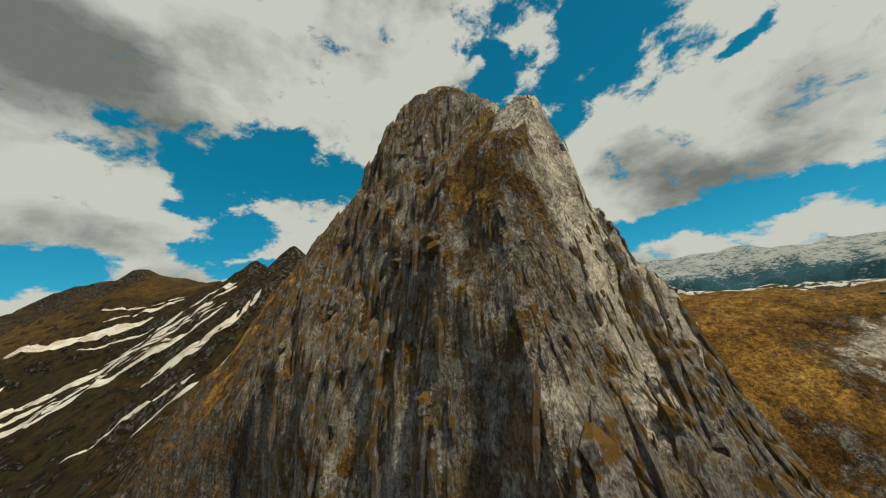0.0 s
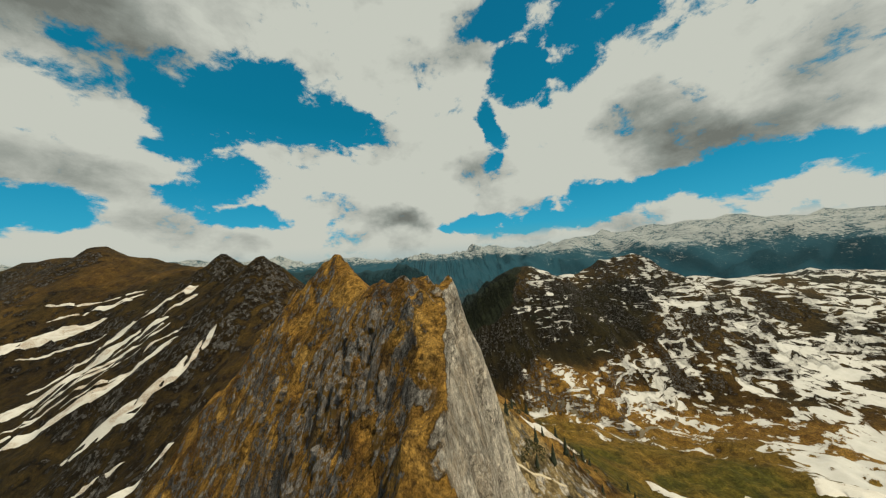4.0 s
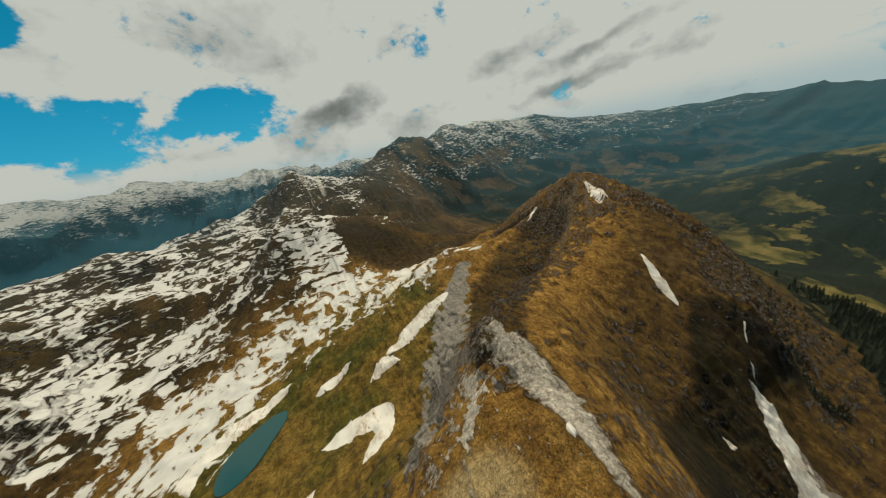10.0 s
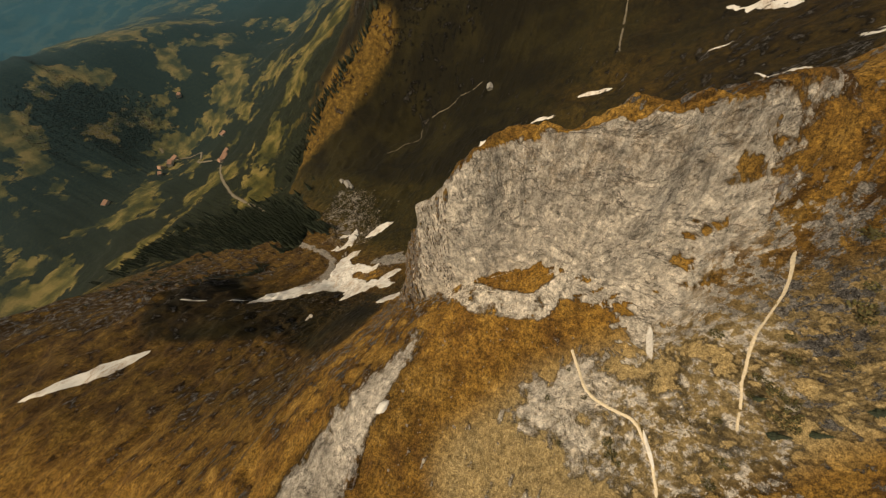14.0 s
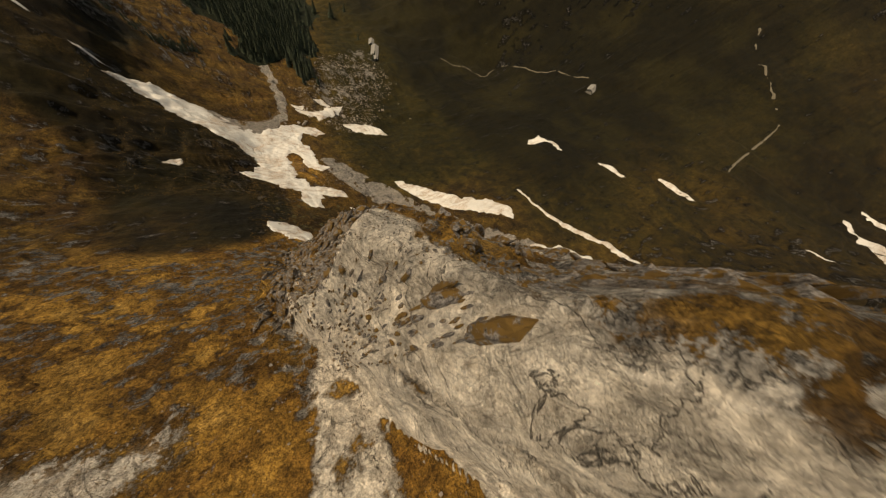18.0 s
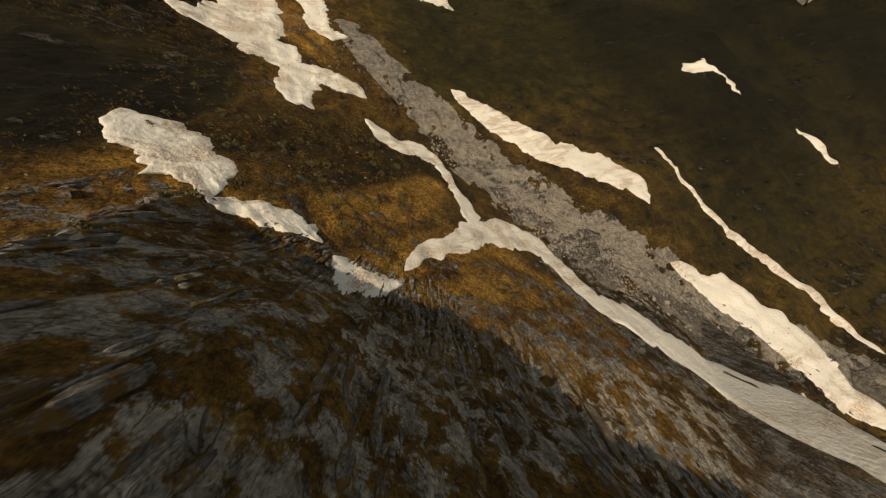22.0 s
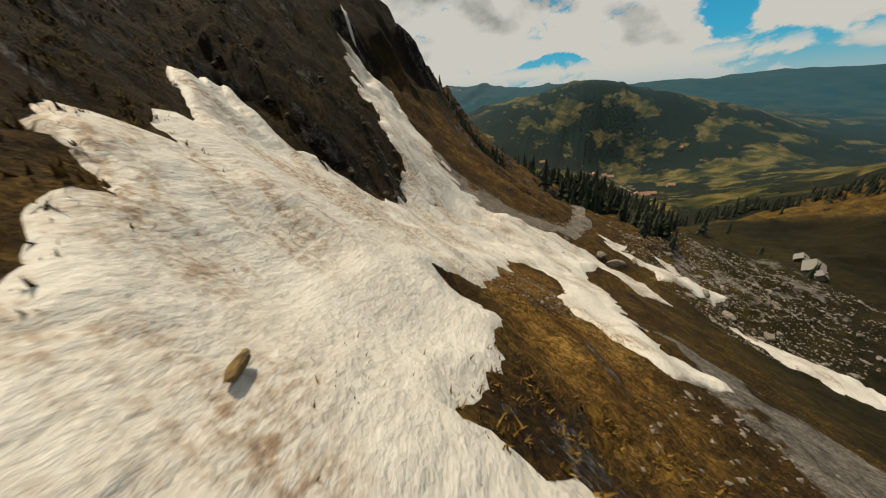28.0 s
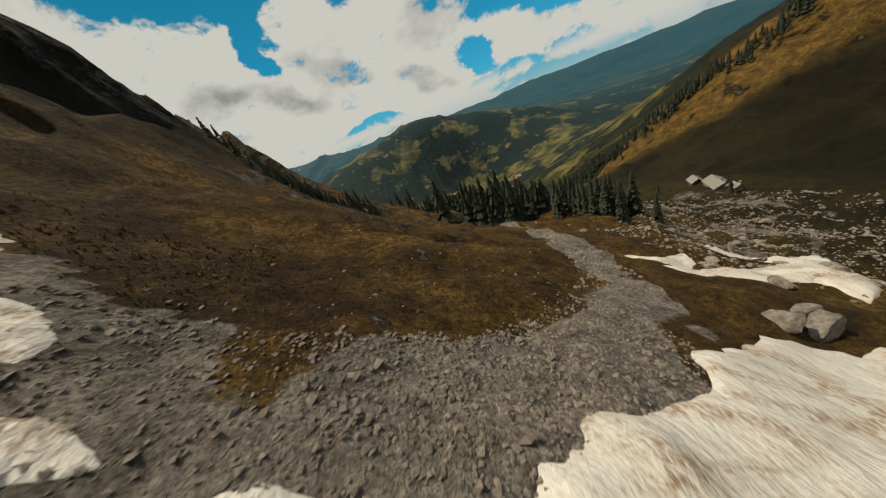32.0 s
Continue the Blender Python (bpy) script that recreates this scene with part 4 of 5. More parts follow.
M_PLASTER = simple("pale_plaster", (0.26, 0.24, 0.20), 0.9, 0.2, 1.0, 0.01)
M_ROOFRED = simple("brown_tile_roof", (0.30, 0.17, 0.11), 0.85, 0.3, 1.0, 0.02)
M_DIRT = simple("gravel_track", (0.12, 0.10, 0.068), 0.95, 0.25, 0.8, 0.03)
M_TUFT = simple("dead_turf_clod", (0.16, 0.105, 0.04), 0.95, 0.5, 3.0, 0.08)


# ---- old snow: patches laid on the ground along a spine of (x, y, half width) ----
def snow_patch(spine, label, depth=0.5, seed=0, step=1.0, name="snow_patch", group="old snow patches", cliff=False):
    sp = np.array(spine, float)
    seg = np.hypot(*np.diff(sp[:, :2], axis=0).T)
    s = np.r_[0, np.cumsum(seg)]
    n = max(8, int(s[-1] / step))
    u = np.linspace(0, s[-1], n)
    c = np.stack([np.interp(u, s, sp[:, k]) for k in range(3)], 1)
    for _ in range(max(2, int(4 / step))):
        c[1:-1] = 0.5 * c[1:-1] + 0.25 * (c[:-2] + c[2:])
    d = np.gradient(c[:, :2], axis=0)
    d /= np.maximum(np.hypot(*d.T), 1e-6)[:, None]
    nrm = np.stack([-d[:, 1], d[:, 0]], 1)
    m = max(7, int(c[:, 2].max() * 2 / step) | 1)
    v = np.linspace(-1, 1, m)
    cap = np.sqrt(np.clip(np.minimum(u, s[-1] - u) / np.maximum(1.5 * c[:, 2], 0.5), 0.02, 1)) ** 1.5
    side = np.where(v[None, :] < 0, 3.1, 8.7)
    edge = 1 + 0.30 * np.minimum(1, 5.5 / np.maximum(c[:, 2:3], 1)) * fbm(u[:, None] / (5.5 * max(1.0, step)) + seed * 13.7, side + seed, 5, 7, 0.54) + 0.20 * np.minimum(1, 3.0 / np.maximum(c[:, 2:3], 1)) * fbm(u[:, None] / 1.9 + seed * 3.1, side * 2 + seed, 3, 17) * (step < 1.5) + 0 * v[None, :]
    w = (c[:, 2] * cap)[:, None] * edge
    X = c[:, None, 0] + nrm[:, None, 0] * v * w
    Y = c[:, None, 1] + nrm[:, None, 1] * v * w
    thick = depth * np.clip(1 - np.abs(v) ** 6, 0, 1)[None, :] * np.minimum(1, cap[:, None] * 1.2)
    Z = height(X, Y) + thick * (1 + 0.25 * fbm(X / 6, Y / 6, 3, 15)) - 0.10 + 0.10 * (np.abs(v)[None, :] < 0.99)
    if cliff:
        low = Z.copy()
        for _ in range(14):
            Z[1:-1, 1:-1] = 0.2 * (Z[1:-1, 1:-1] + Z[2:, 1:-1] + Z[:-2, 1:-1] + Z[1:-1, 2:] + Z[1:-1, :-2])
        Z = np.maximum(Z, low)
    k = (np.arange(n - 1)[:, None] * m + np.arange(m - 1)).ravel()
    faces = np.stack([k, k + 1, k + 1 + m, k + m], 1)
    # no snow clings to the cliff: only what lies flat enough is kept
    ux, uy, uz = np.gradient(X, axis=0), np.gradient(Y, axis=0), np.gradient(Z, axis=0)
    vx, vy, vz = np.gradient(X, axis=1), np.gradient(Y, axis=1), np.gradient(Z, axis=1)
    nz = np.abs(ux * vy - uy * vx) / np.sqrt((uy * vz - uz * vy) ** 2 + (uz * vx - ux * vz) ** 2 + (ux * vy - uy * vx) ** 2 + 1e-9)
    flat = (nz > (0.25 if cliff else 0.1)).ravel()
    if cliff:
        faces = faces[flat[faces].sum(1) >= 3]
    me = mesh_of(name, np.stack([X, Y, Z], -1).reshape(-1, 3), faces.tolist(), M_SNOW, True)
    # faces look up, whichever way the spine runs
    if sum(p.normal.z for p in me.polygons) < 0:
        me.flip_normals()
    return tagged(new(name, me), label, "snow patch", group)


LBL_BOWL = "old grey-white snowfield streaked with brown dust in the bowl"
snow_patch([(48, -103, 3), (41, -99, 7), (29.5, -100, 14.8), (24.7, -110, 12.1), (25.2, -122, 10.2), (26, -132, 10.2), (17, -147, 14), (4, -157, 12), (-9, -164, 6)], LBL_BOWL, 0.9, 1, 0.8, "snowfield")
snow_patch([(90, -182, 2), (80, -185, 7), (66, -174, 11.5), (52, -156, 10), (42, -150, 10), (34, -146, 10.5), (23, -147, 9)], "steep tongue of old snow below a dark rock rib", 0.75, 2, 0.9, "snowfield")
snow_patch([(44, -153, 4), (36, -152, 7), (27, -151, 8), (16, -153, 8)], "smooth white snow rim above the gravel", 0.8, 22, 0.8)
snow_patch([(-13, -105, 2), (-5, -106, 4.5), (0, -112, 5), (-1, -124, 6.6), (0.5, -134, 8.5), (3, -142, 10), (4, -151, 10)], "white tongue of old snow beside bare turf", 0.6, 3, 0.8)
snow_patch([(8, -53, 1.5), (12, -58, 4), (13, -66, 6), (10, -74, 7), (3, -76, 7), (-4, -73, 5), (-10, -69, 3), (-13, -65, 1)], "shaded grey snow patch under the cliff", 0.7, 4, 0.8)
snow_patch([(12, -74, 8), (17, -84, 9), (24, -92, 10), (32, -96, 9)], "shaded grey snow patch under the cliff", 0.65, 14, 0.8)
snow_patch([(-6, 10, 0.8), (-11, 7.5, 1.8), (-19, 8, 3), (-31, 6, 5), (-44, 9, 5), (-56, 17, 4.5), (-56, 27, 3.5), (-57, 36, 4), (-66, 45, 5), (-71, 57, 6), (-80, 70, 8), (-95, 82, 7), (-112, 92, 3)], "branching strip of old snow in a gully", 0.6, 5)
snow_patch([(-32, 5, 4), (-35, -4, 3.2), (-35.5, -16, 2.4), (-35, -27, 3.5), (-28, -36, 4.5), (-18, -37, 3.5), (-13, -46, 4), (-9, -52, 1.2)], "branching strip of old snow in a gully", 0.55, 6)
snow_patch([(38, -36, 1.5), (33, -29, 5), (27, -21.5, 4.6), (23.5, -13, 1.8)], "grey snow wedge at the cliff foot", 0.7, 7, 0.4, cliff=True)
snow_patch([(24, -13, 0.8), (17.5, -8.5, 2.6), (12, -5, 1.9), (8, 0, 0.8)], "grey snow wedge at the cliff foot", 0.6, 8, 0.3, cliff=True)
snow_patch([(6.5, 3, 0.9), (3.5, 7.5, 2.3), (0, 10.3, 2.3), (-3, 11.6, 1.1), (-5, 12.3, 0.4)], "grey snow wedge at the cliff foot", 0.9, 9, 0.6)
snow_patch([(-63, -78, 3), (-80, -48, 8), (-96, -24, 9), (-113, -10, 10), (-121, 4, 8), (-118, 15, 2)], "long white snow strip on grey scree", 0.6, 10)
snow_patch([(-155, -12, 0.8), (-151, 8, 1.2), (-154, 28, 2.5), (-161, 50, 3), (-168, 72, 3.5), (-169, 92, 1.5)], "thin snow strip along a stream bed", 0.5, 11)
snow_patch([(-221, -60, 4), (-238, -61, 6), (-249, -50, 5), (-245, -33, 2)], "hooked snow patch on dark pasture", 0.5, 12)
snow_patch([(-113, 40, 2), (-121, 50, 6), (-130, 62, 9), (-136, 76, 10), (-134, 90, 8), (-140, 104, 4)], "long white snow strip on grey scree", 0.6, 13)
snow_patch([(-53, -179, 3), (-68, -172, 8), (-84, -166, 8), (-98, -157, 3)], "white snow patch among rubble", 0.5, 15)
snow_patch([(-12, -194, 1.5), (-24, -188, 4), (-37, -190, 4), (-50, -191, 2)], "white snow patch among rubble", 0.45, 16)
snow_patch([(-11, -202, 1.5), (-16, -196, 2.5), (-22, -200, 2)], "small snow patch among rubble", 0.4, 17)
snow_patch([(-36, -214, 2), (-43, -211, 5), (-50, -205, 3)], "small snow patch among rubble", 0.4, 18)
snow_patch([(-64, -206, 3), (-52, -200, 6), (-40, -192, 5), (-29, -179, 2)], "white snow patch beside a large boulder", 0.5, 19)
snow_patch([(46, -159, 0.8), (42, -162.5, 2.0), (37, -162, 0.9)], "thin torn snow patch on gravel", 0.14, 20, 0.5)
snow_patch([(36, -157, 0.8), (33.5, -160, 1.6), (30, -160.5, 0.8)], "thin torn snow patch on gravel", 0.14, 21, 0.5)
snow_patch([(52, -152, 2), (46, -146, 3.5), (40, -139, 3.6), (36, -130, 3.5), (32, -119, 3.5)], "old snow lying against a dark rock knob", 0.7, 23, 0.8)
snow_patch([(47, -171, 0.7), (44.5, -168, 1.5), (42, -166, 0.8)], "thin torn snow patch on gravel", 0.14, 24, 0.4)


snow_patch([(13, -160, 3.5), (4, -164, 6.5), (-5, -165, 7.5), (-16, -164, 7), (-28, -160, 3)], "smooth white snow rim above the gravel", 0.6, 25, 0.8)
snow_patch([(31, -91, 5), (23.5, -94, 9.5), (20.5, -103, 7.5)], "old snow edge above brown turf", 0.7, 26, 0.8)


def snow_strip(line, seed):
    snow_patch(line, "strip of old white snow on the mountainside", 0.7, seed, 3.0 if math.hypot(line[0][0], line[0][1]) > 120 else 1.0)


snow_strip([(-245, 329, 3), (-290, 306, 6), (-335, 288, 6), (-400, 268, 7), (-470, 245, 6)], 30)
snow_strip([(-262, 350, 3), (-310, 330, 4), (-380, 305, 5)], 31)
snow_strip([(-163, 248, 3), (-176, 228, 4), (-196, 220, 4), (-222, 210, 3)], 32)
snow_strip([(-205, 262, 2), (-235, 245, 3), (-270, 235, 4), (-320, 222, 4)], 33)
snow_strip([(-385, 372, 3), (-440, 350, 6), (-505, 324, 5)], 34)
snow_strip([(-512, 200, 2), (-524, 220, 4), (-536, 236, 4), (-548, 251, 3)], 35)
snow_strip([(-470, 180, 3), (-467, 205, 7), (-465, 229, 8), (-463, 261, 6), (-458, 300, 4)], 36)
snow_strip([(-448, 215, 2), (-425, 230, 5), (-400, 242, 6), (-375, 251, 5), (-350, 262, 2)], 37)
snow_strip([(-436, 174, 2), (-410, 192, 6), (-380, 208, 6), (-360, 216, 2)], 38)
snow_strip([(-382, 222, 2), (-350, 232, 4), (-324, 237, 3), (-300, 244, 1.5)], 39)
snow_strip([(-324, 158, 1), (-327, 167, 2.2), (-329, 176, 1)], 40)
snow_strip([(-320, 44, 2), (-323, 62, 4), (-324, 84, 2)], 41)
snow_strip([(-270, -2, 2), (-275, 12, 4.5), (-278, 28, 2)], 42)
snow_strip([(70, -110, 3), (74, -107, 4), (78, -104, 2)], 43)
snow_strip([(77, 46, 1), (80, 45, 2.6), (83, 43, 1)], 44)
snow_strip([(380, -345, 4), (362, -338, 12), (342, -322, 13), (322, -306, 11), (312, -290, 4)], 45)
snow_strip([(372, -345, 3), (358, -336, 8), (345, -330, 5)], 46)
snow_strip([(200, -208, 1.5), (186, -199, 4.5), (170, -192, 5), (148, -185, 1.5)], 47)
snow_strip([(112, -222, 0.4), (107, -214, 1.0), (102, -208, 0.4)], 48)
snow_strip([(95, -194, 0.3), (91, -191.5, 0.8), (88, -190, 0.4)], 49)
snow_strip([(262, 170, 5), (258, 140, 13), (252, 108, 14), (226, 112, 10), (204, 134, 6)], 50)
snow_strip([(206, 190, 3), (212, 182, 5), (219, 174, 3)], 51)
snow_strip([(318, 82, 5), (326, 48, 15), (331, 8, 12), (335, -20, 5)], 52)
snow_strip([(300, 110, 5), (312, 90, 9), (300, 70, 6)], 53)
snow_strip([(340, 172, 5), (346, 150, 9), (350, 122, 5)], 54)
snow_strip([(300, 290, 4), (322, 296, 9), (350, 270, 12), (372, 235, 10), (392, 200, 6)], 55)
snow_strip([(170, 312, 4), (185, 290, 7), (205, 262, 6), (222, 250, 3)], 56)
snow_strip([(245, 300, 3), (255, 278, 7), (252, 255, 4)], 57)
snow_strip([(30, 190, 2), (50, 205, 3.5), (75, 220, 2)], 58)
snow_strip([(19, 118, 0.5), (23, 121, 1.3), (26, 124, 0.6)], 59)
snow_strip([(47, 130, 0.4), (52, 133, 0.9), (58, 137, 0.5)], 60)


snow_strip([(560, -95, 4), (520, -45, 10), (487, -5, 12), (455, 28, 10), (440, 45, 4)], 61)
snow_strip([(402, -70, 2), (398, -84, 5), (392, -98, 2)], 62)
snow_strip([(384, -86, 1.5), (381, -100, 3), (383, -112, 1.5)], 63)
snow_strip([(440, -290, 1.5), (415, -250, 3), (400, -222, 1.5)], 64)


# thin ribbons of snow in the runnels under the north crest
_r = random.Random(88)
for _k in range(22):
    _u = _r.uniform(0, 1)
    _x, _y = -120 - 260 * _u + _r.uniform(-25, 5), 205 + 215 * _u + _r.uniform(-40, 5)
    _l, _a = _r.uniform(25, 110), math.radians(_r.uniform(192, 205))
    _w = _r.uniform(0.8, 2.6)
    snow_patch([(_x + _l * q * math.cos(_a), _y + _l * q * math.sin(_a) + _r.uniform(-2, 2), _w * w) for q, w in ((0, 0.4), (0.3, 1), (0.65, 0.8), (1, 0.3))], "thin ribbon of old snow in a mountain runnel", 0.5, 60 + _k, 2.0)


# ---- lake and tracks ----
def lake():
    n = 72
    ring = []
    for k in range(n):
        a = 2 * math.pi * k / n
        r = 1 + 0.13 * math.sin(2 * a + 0.6) + 0.08 * math.sin(3 * a + 2)
        px, py = 40 * r * math.cos(a), 21 * r * math.sin(a)
        ring.append((320 + px * 0.69 + py * 0.72, 240 - px * 0.72 + py * 0.69, LAKE_Z))
    m, t, b = nodes_of("lake_water")
    b.inputs["Base Color"].default_value = (0.012, 0.05, 0.055, 1)
    b.inputs["Roughness"].default_value = 0.08
    t.links.new(n_bump(t, n_noise(t, 0.7, 4, vec=n_pos(t)), 0.15, 0.2), b.inputs["Normal"])
    me = mesh_of("lake", ring, [list(range(n))], m)
    return tagged(new("water_lake", me), "small dark teal mountain lake between snow patches", "lake", kind="structure")


lake()


def ribbon(name, line, half, label, lift=0.35, step=4.0, material=None):
    pts = np.array(line, float)
    seg = np.hypot(*np.diff(pts, axis=0).T)
    s = np.r_[0, np.cumsum(seg)]
    u = np.linspace(0, s[-1], max(6, int(s[-1] / step)))
    c = np.stack([np.interp(u, s, pts[:, k]) for k in range(2)], 1)
    for _ in range(6):
        c[1:-1] = 0.5 * c[1:-1] + 0.25 * (c[:-2] + c[2:])
    d = np.gradient(c, axis=0)
    d /= np.maximum(np.hypot(*d.T), 1e-6)[:, None]
    v = np.array([-1, -0.5, 0.5, 1]) * half
    X = c[:, None, 0] - d[:, None, 1] * v
    Y = c[:, None, 1] + d[:, None, 0] * v
    Z = height(X, Y) + np.array([-0.3, lift, lift, -0.3])
    n, m = X.shape
    k = (np.arange(n - 1)[:, None] * m + np.arange(m - 1)).ravel()
    me = mesh_of(name, np.stack([X, Y, Z], -1).reshape(-1, 3), np.stack([k, k + 1, k + 1 + m, k + m], 1).tolist(), material or M_DIRT, True)
    return tagged(new(name, me), label, "track", kind="structure")


ribbon("road_lake", [(372, 520), (345, 492), (322, 462), (300, 440), (262, 440), (232, 415), (228, 395), (212, 412), (185, 445), (150, 470), (118, 478)], 2.4, "pale gravel road winding past the lake")
M_CHALK = simple("pale_limestone_grit", (0.50, 0.42, 0.30), 0.95, 0.25, 1.5, 0.03)
ribbon("path_meadow", [(-3, 137), (1, 142), (10, 144), (20, 147), (36, 152)], 0.5, "pale trodden footpath over dry meadow", 0.12, 1.5, M_CHALK)
ribbon("runnel_meadow", [(34, 99), (45, 109), (46, 120), (45, 126), (53, 134), (66, 141)], 0.8, "pale stony runnel in the meadow", 0.12, 1.5, M_CHALK)
ribbon("path_pasture", [(-255, -283), (-300, -250), (-314, -233), (-340, -250), (-352, -252), (-358, -234), (-360, -215), (-364, -198), (-381, -178), (-392, -150), (-400, -124)], 0.9, "pale footpath looping over dark pasture")
ribbon("path_upper", [(-395, 78), (-408, 75), (-450, 72), (-485, 69), (-515, 64), (-528, 40), (-541, 18), (-559, -21), (-590, -60)], 1.3, "pale footpath forking on dark pasture")
ribbon("road_valley", [(-200, -1480), (-150, -1420), (-190, -1330), (-250, -1260), (-180, -1180), (-230, -1080), (-160, -950), (-90, -760), (-70, -560)], 4.0, "pale road climbing from the valley farms", 1.0, 12)


# ---- spruces ----
def spruce_meshes(seed, tall, wide):
    """Trunk and crown of one spruce: whorls of drooping boughs with gaps between them."""
    rnd = random.Random(seed)
    tv, tf = [], []
    for k in range(6):
        z, r = tall * 0.96 * k / 5, 0.035 * wide * 2.2 * (1 - k / 5.3)
        tv += [(r * math.cos(a), r * math.sin(a), z) for a in (i * math.pi / 3 for i in range(6))]
    for k in range(5):
        tf += [(k * 6 + i, k * 6 + (i + 1) % 6, k * 6 + 6 + (i + 1) % 6, k * 6 + 6 + i) for i in range(6)]
    cv, cf = [], []
    whorls = int(tall * 1.25)
    for w in range(whorls):
        f = w / whorls
        z = tall * (0.07 + 0.93 * f)
        reach = wide * (1 - f) ** 0.85 * rnd.uniform(0.8, 1.12) + 0.12
        for b in range(9):
            a = b * 2 * math.pi / 9 + w * 1.1 + rnd.uniform(-0.25, 0.25)
            r = reach * rnd.uniform(0.68, 1.1)
            ca, sa, drop = math.cos(a), math.sin(a), r * rnd.uniform(0.28, 0.5)
            side = 0.30 * r + 0.10
            i = len(cv)
            cv += [(0, 0, z + 0.35), (ca * r * 0.55 - sa * side, sa * r * 0.55 + ca * side, z - drop * 0.55 - 0.12), (ca * r, sa * r, z - drop),
                   (ca * r * 0.55 + sa * side, sa * r * 0.55 - ca * side, z - drop * 0.55 - 0.12), (ca * r * 0.6, sa * r * 0.6, z - drop * 0.25 + 0.15)]
            cf += [(i, i + 1, i + 4), (i + 1, i + 2, i + 4), (i + 2, i + 3, i + 4), (i + 3, i, i + 4)]
    return mesh_of("trunk", tv, tf, M_BARK, True), mesh_of("crown", cv, cf, M_NEEDLE)


def spruce(seed, tall, wide):
    trunk, crown = spruce_meshes(seed, tall, wide)
    base = new("spruce_tree")
    part("trunk", trunk, base, "scaly brown trunk")
    part("crown", crown, base, "dark green drooping boughs")
    return tagged(base, "tall dark green spruce standing in a dense wood", "tree", "spruces of the valley wood")


def put_trees(seeds, places, label, group, scale):
    protos = [spruce(s, 15.0, 2.9) for s in seeds]
    rnd = random.Random(seeds[0])
    for k, (x, y) in enumerate(places):
        f = rnd.uniform(*scale)
        m = pose(x, y, height1(x, y) - 0.3, rnd.uniform(-2, 2), rnd.uniform(-2, 2), rnd.uniform(0, 360))
        ob = protos[k] if k < len(protos) else copy_thing(protos[k % len(protos)], m)
        ob.matrix_basis = m @ Matrix.Diagonal((f * rnd.uniform(0.9, 1.15), f * rnd.uniform(0.9, 1.15), f, 1))
        tagged(ob, label, "tree", group)


def wood_places(line, count, seed):
    rnd = random.Random(seed)
    out = []
    while len(out) < count:
        (ax, ay, aw), (bx, by, bw) = rnd.choice(list(zip(line, line[1:])))
        k = rnd.random()
        x = ax + (bx - ax) * k + rnd.gauss(0, 0.5) * (aw + bw) / 2
        y = ay + (by - ay) * k + rnd.gauss(0, 0.5) * (aw + bw) / 2
        if all((x - p) ** 2 + (y - q) ** 2 > 7 for p, q in out):
            out.append((x, y))
    return out


put_trees((11, 12, 13), wood_places([(-40, -246, 8), (-48, -272, 16), (-34, -300, 24), (-50, -345, 34), (-20, -390, 40), (-70, -430, 44), (-30, -480, 50)], 210, 4), "tall dark green spruce standing in a dense wood", "spruces of the valley wood", (0.75, 1.25))
put_trees((21, 22), [(26, 152), (34, 158), (30, 165), (46, 176), (52, 182), (58, 170), (40, 188), (66, 205), (74, 214), (96, 216), (90, 200), (20, 172), (14, 186), (28, 198), (8, 178), (60, 226), (110, 190), (70, 150), (120, 230), (82, 176), (-2, 196), (6, 210), (40, 215), (100, 160)], "small olive spruce on a golden alpine meadow", "spruces of the meadow", (0.3, 0.6))
put_trees((31, 32), wood_places([(-300, -560, 30), (-340, -500, 16), (-380, -465, 10), (-430, -440, 12), (-520, -390, 18)], 60, 9), "dark spruce on the rim of the pasture hill", "spruces of the hill rim", (0.5, 0.9))
put_trees((41, 42), [(-152, -303), (-150, -352), (-146, -296)], "lone dark spruce beside a mountain hut", "spruces by the hut", (0.5, 0.8))


def forest(name, label, line, count, seed, tall):
    """Trees of a far wood, too many to count: tiers of ragged boughs, one joined mesh."""
    rng = np.random.RandomState(seed)
    V, F, base = [], [], 0
    pick = rng.randint(0, len(line) - 1, count)
    L = np.array(line, float)
    k = rng.uniform(0, 1, count)[:, None]
    c = L[pick] * (1 - k) + L[pick + 1] * k
    x, y = c[:, 0] + rng.normal(0, 0.5, count) * c[:, 2], c[:, 1] + rng.normal(0, 0.5, count) * c[:, 2]
    z = height(x, y)
    h = tall * rng.lognormal(0, 0.22, count)
    for tier in range(5):
        f = tier / 5
        for side in range(9):
            a = side * 6.283 / 9 + tier * 0.5 + rng.uniform(-0.2, 0.2, count)
            r = h * 0.20 * (1 - f) * rng.uniform(0.7, 1.2, count) + 0.15
            b1, b2 = a - 0.42, a + 0.42
            top = z + h * (f + 0.30)
            low = z + h * (f + 0.05) - 0.1 * r
            tri = np.stack([np.stack([x, y, np.minimum(top, z + h)], 1), np.stack([x + r * np.cos(b1), y + r * np.sin(b1), low], 1),
                            np.stack([x + r * np.cos(b2), y + r * np.sin(b2), low + 0.1 * r], 1)], 1).reshape(-1, 3)
            V.append(tri)
            F.append(np.arange(len(tri)).reshape(-1, 3) + base)
            base += len(tri)
    me = mesh_of(name, np.concatenate(V), np.concatenate(F).tolist(), M_NEEDLE)
    return tagged(new(name, me), label, "forest", kind="stuff")


forest("valley_forest", "dense dark spruce forest filling the valley below", [(-2, -285, 12), (-40, -330, 34), (-20, -400, 60), (-40, -480, 80), (-20, -560, 90), (60, -660, 80), (140, -760, 80)], 1500, 61, 16.0)
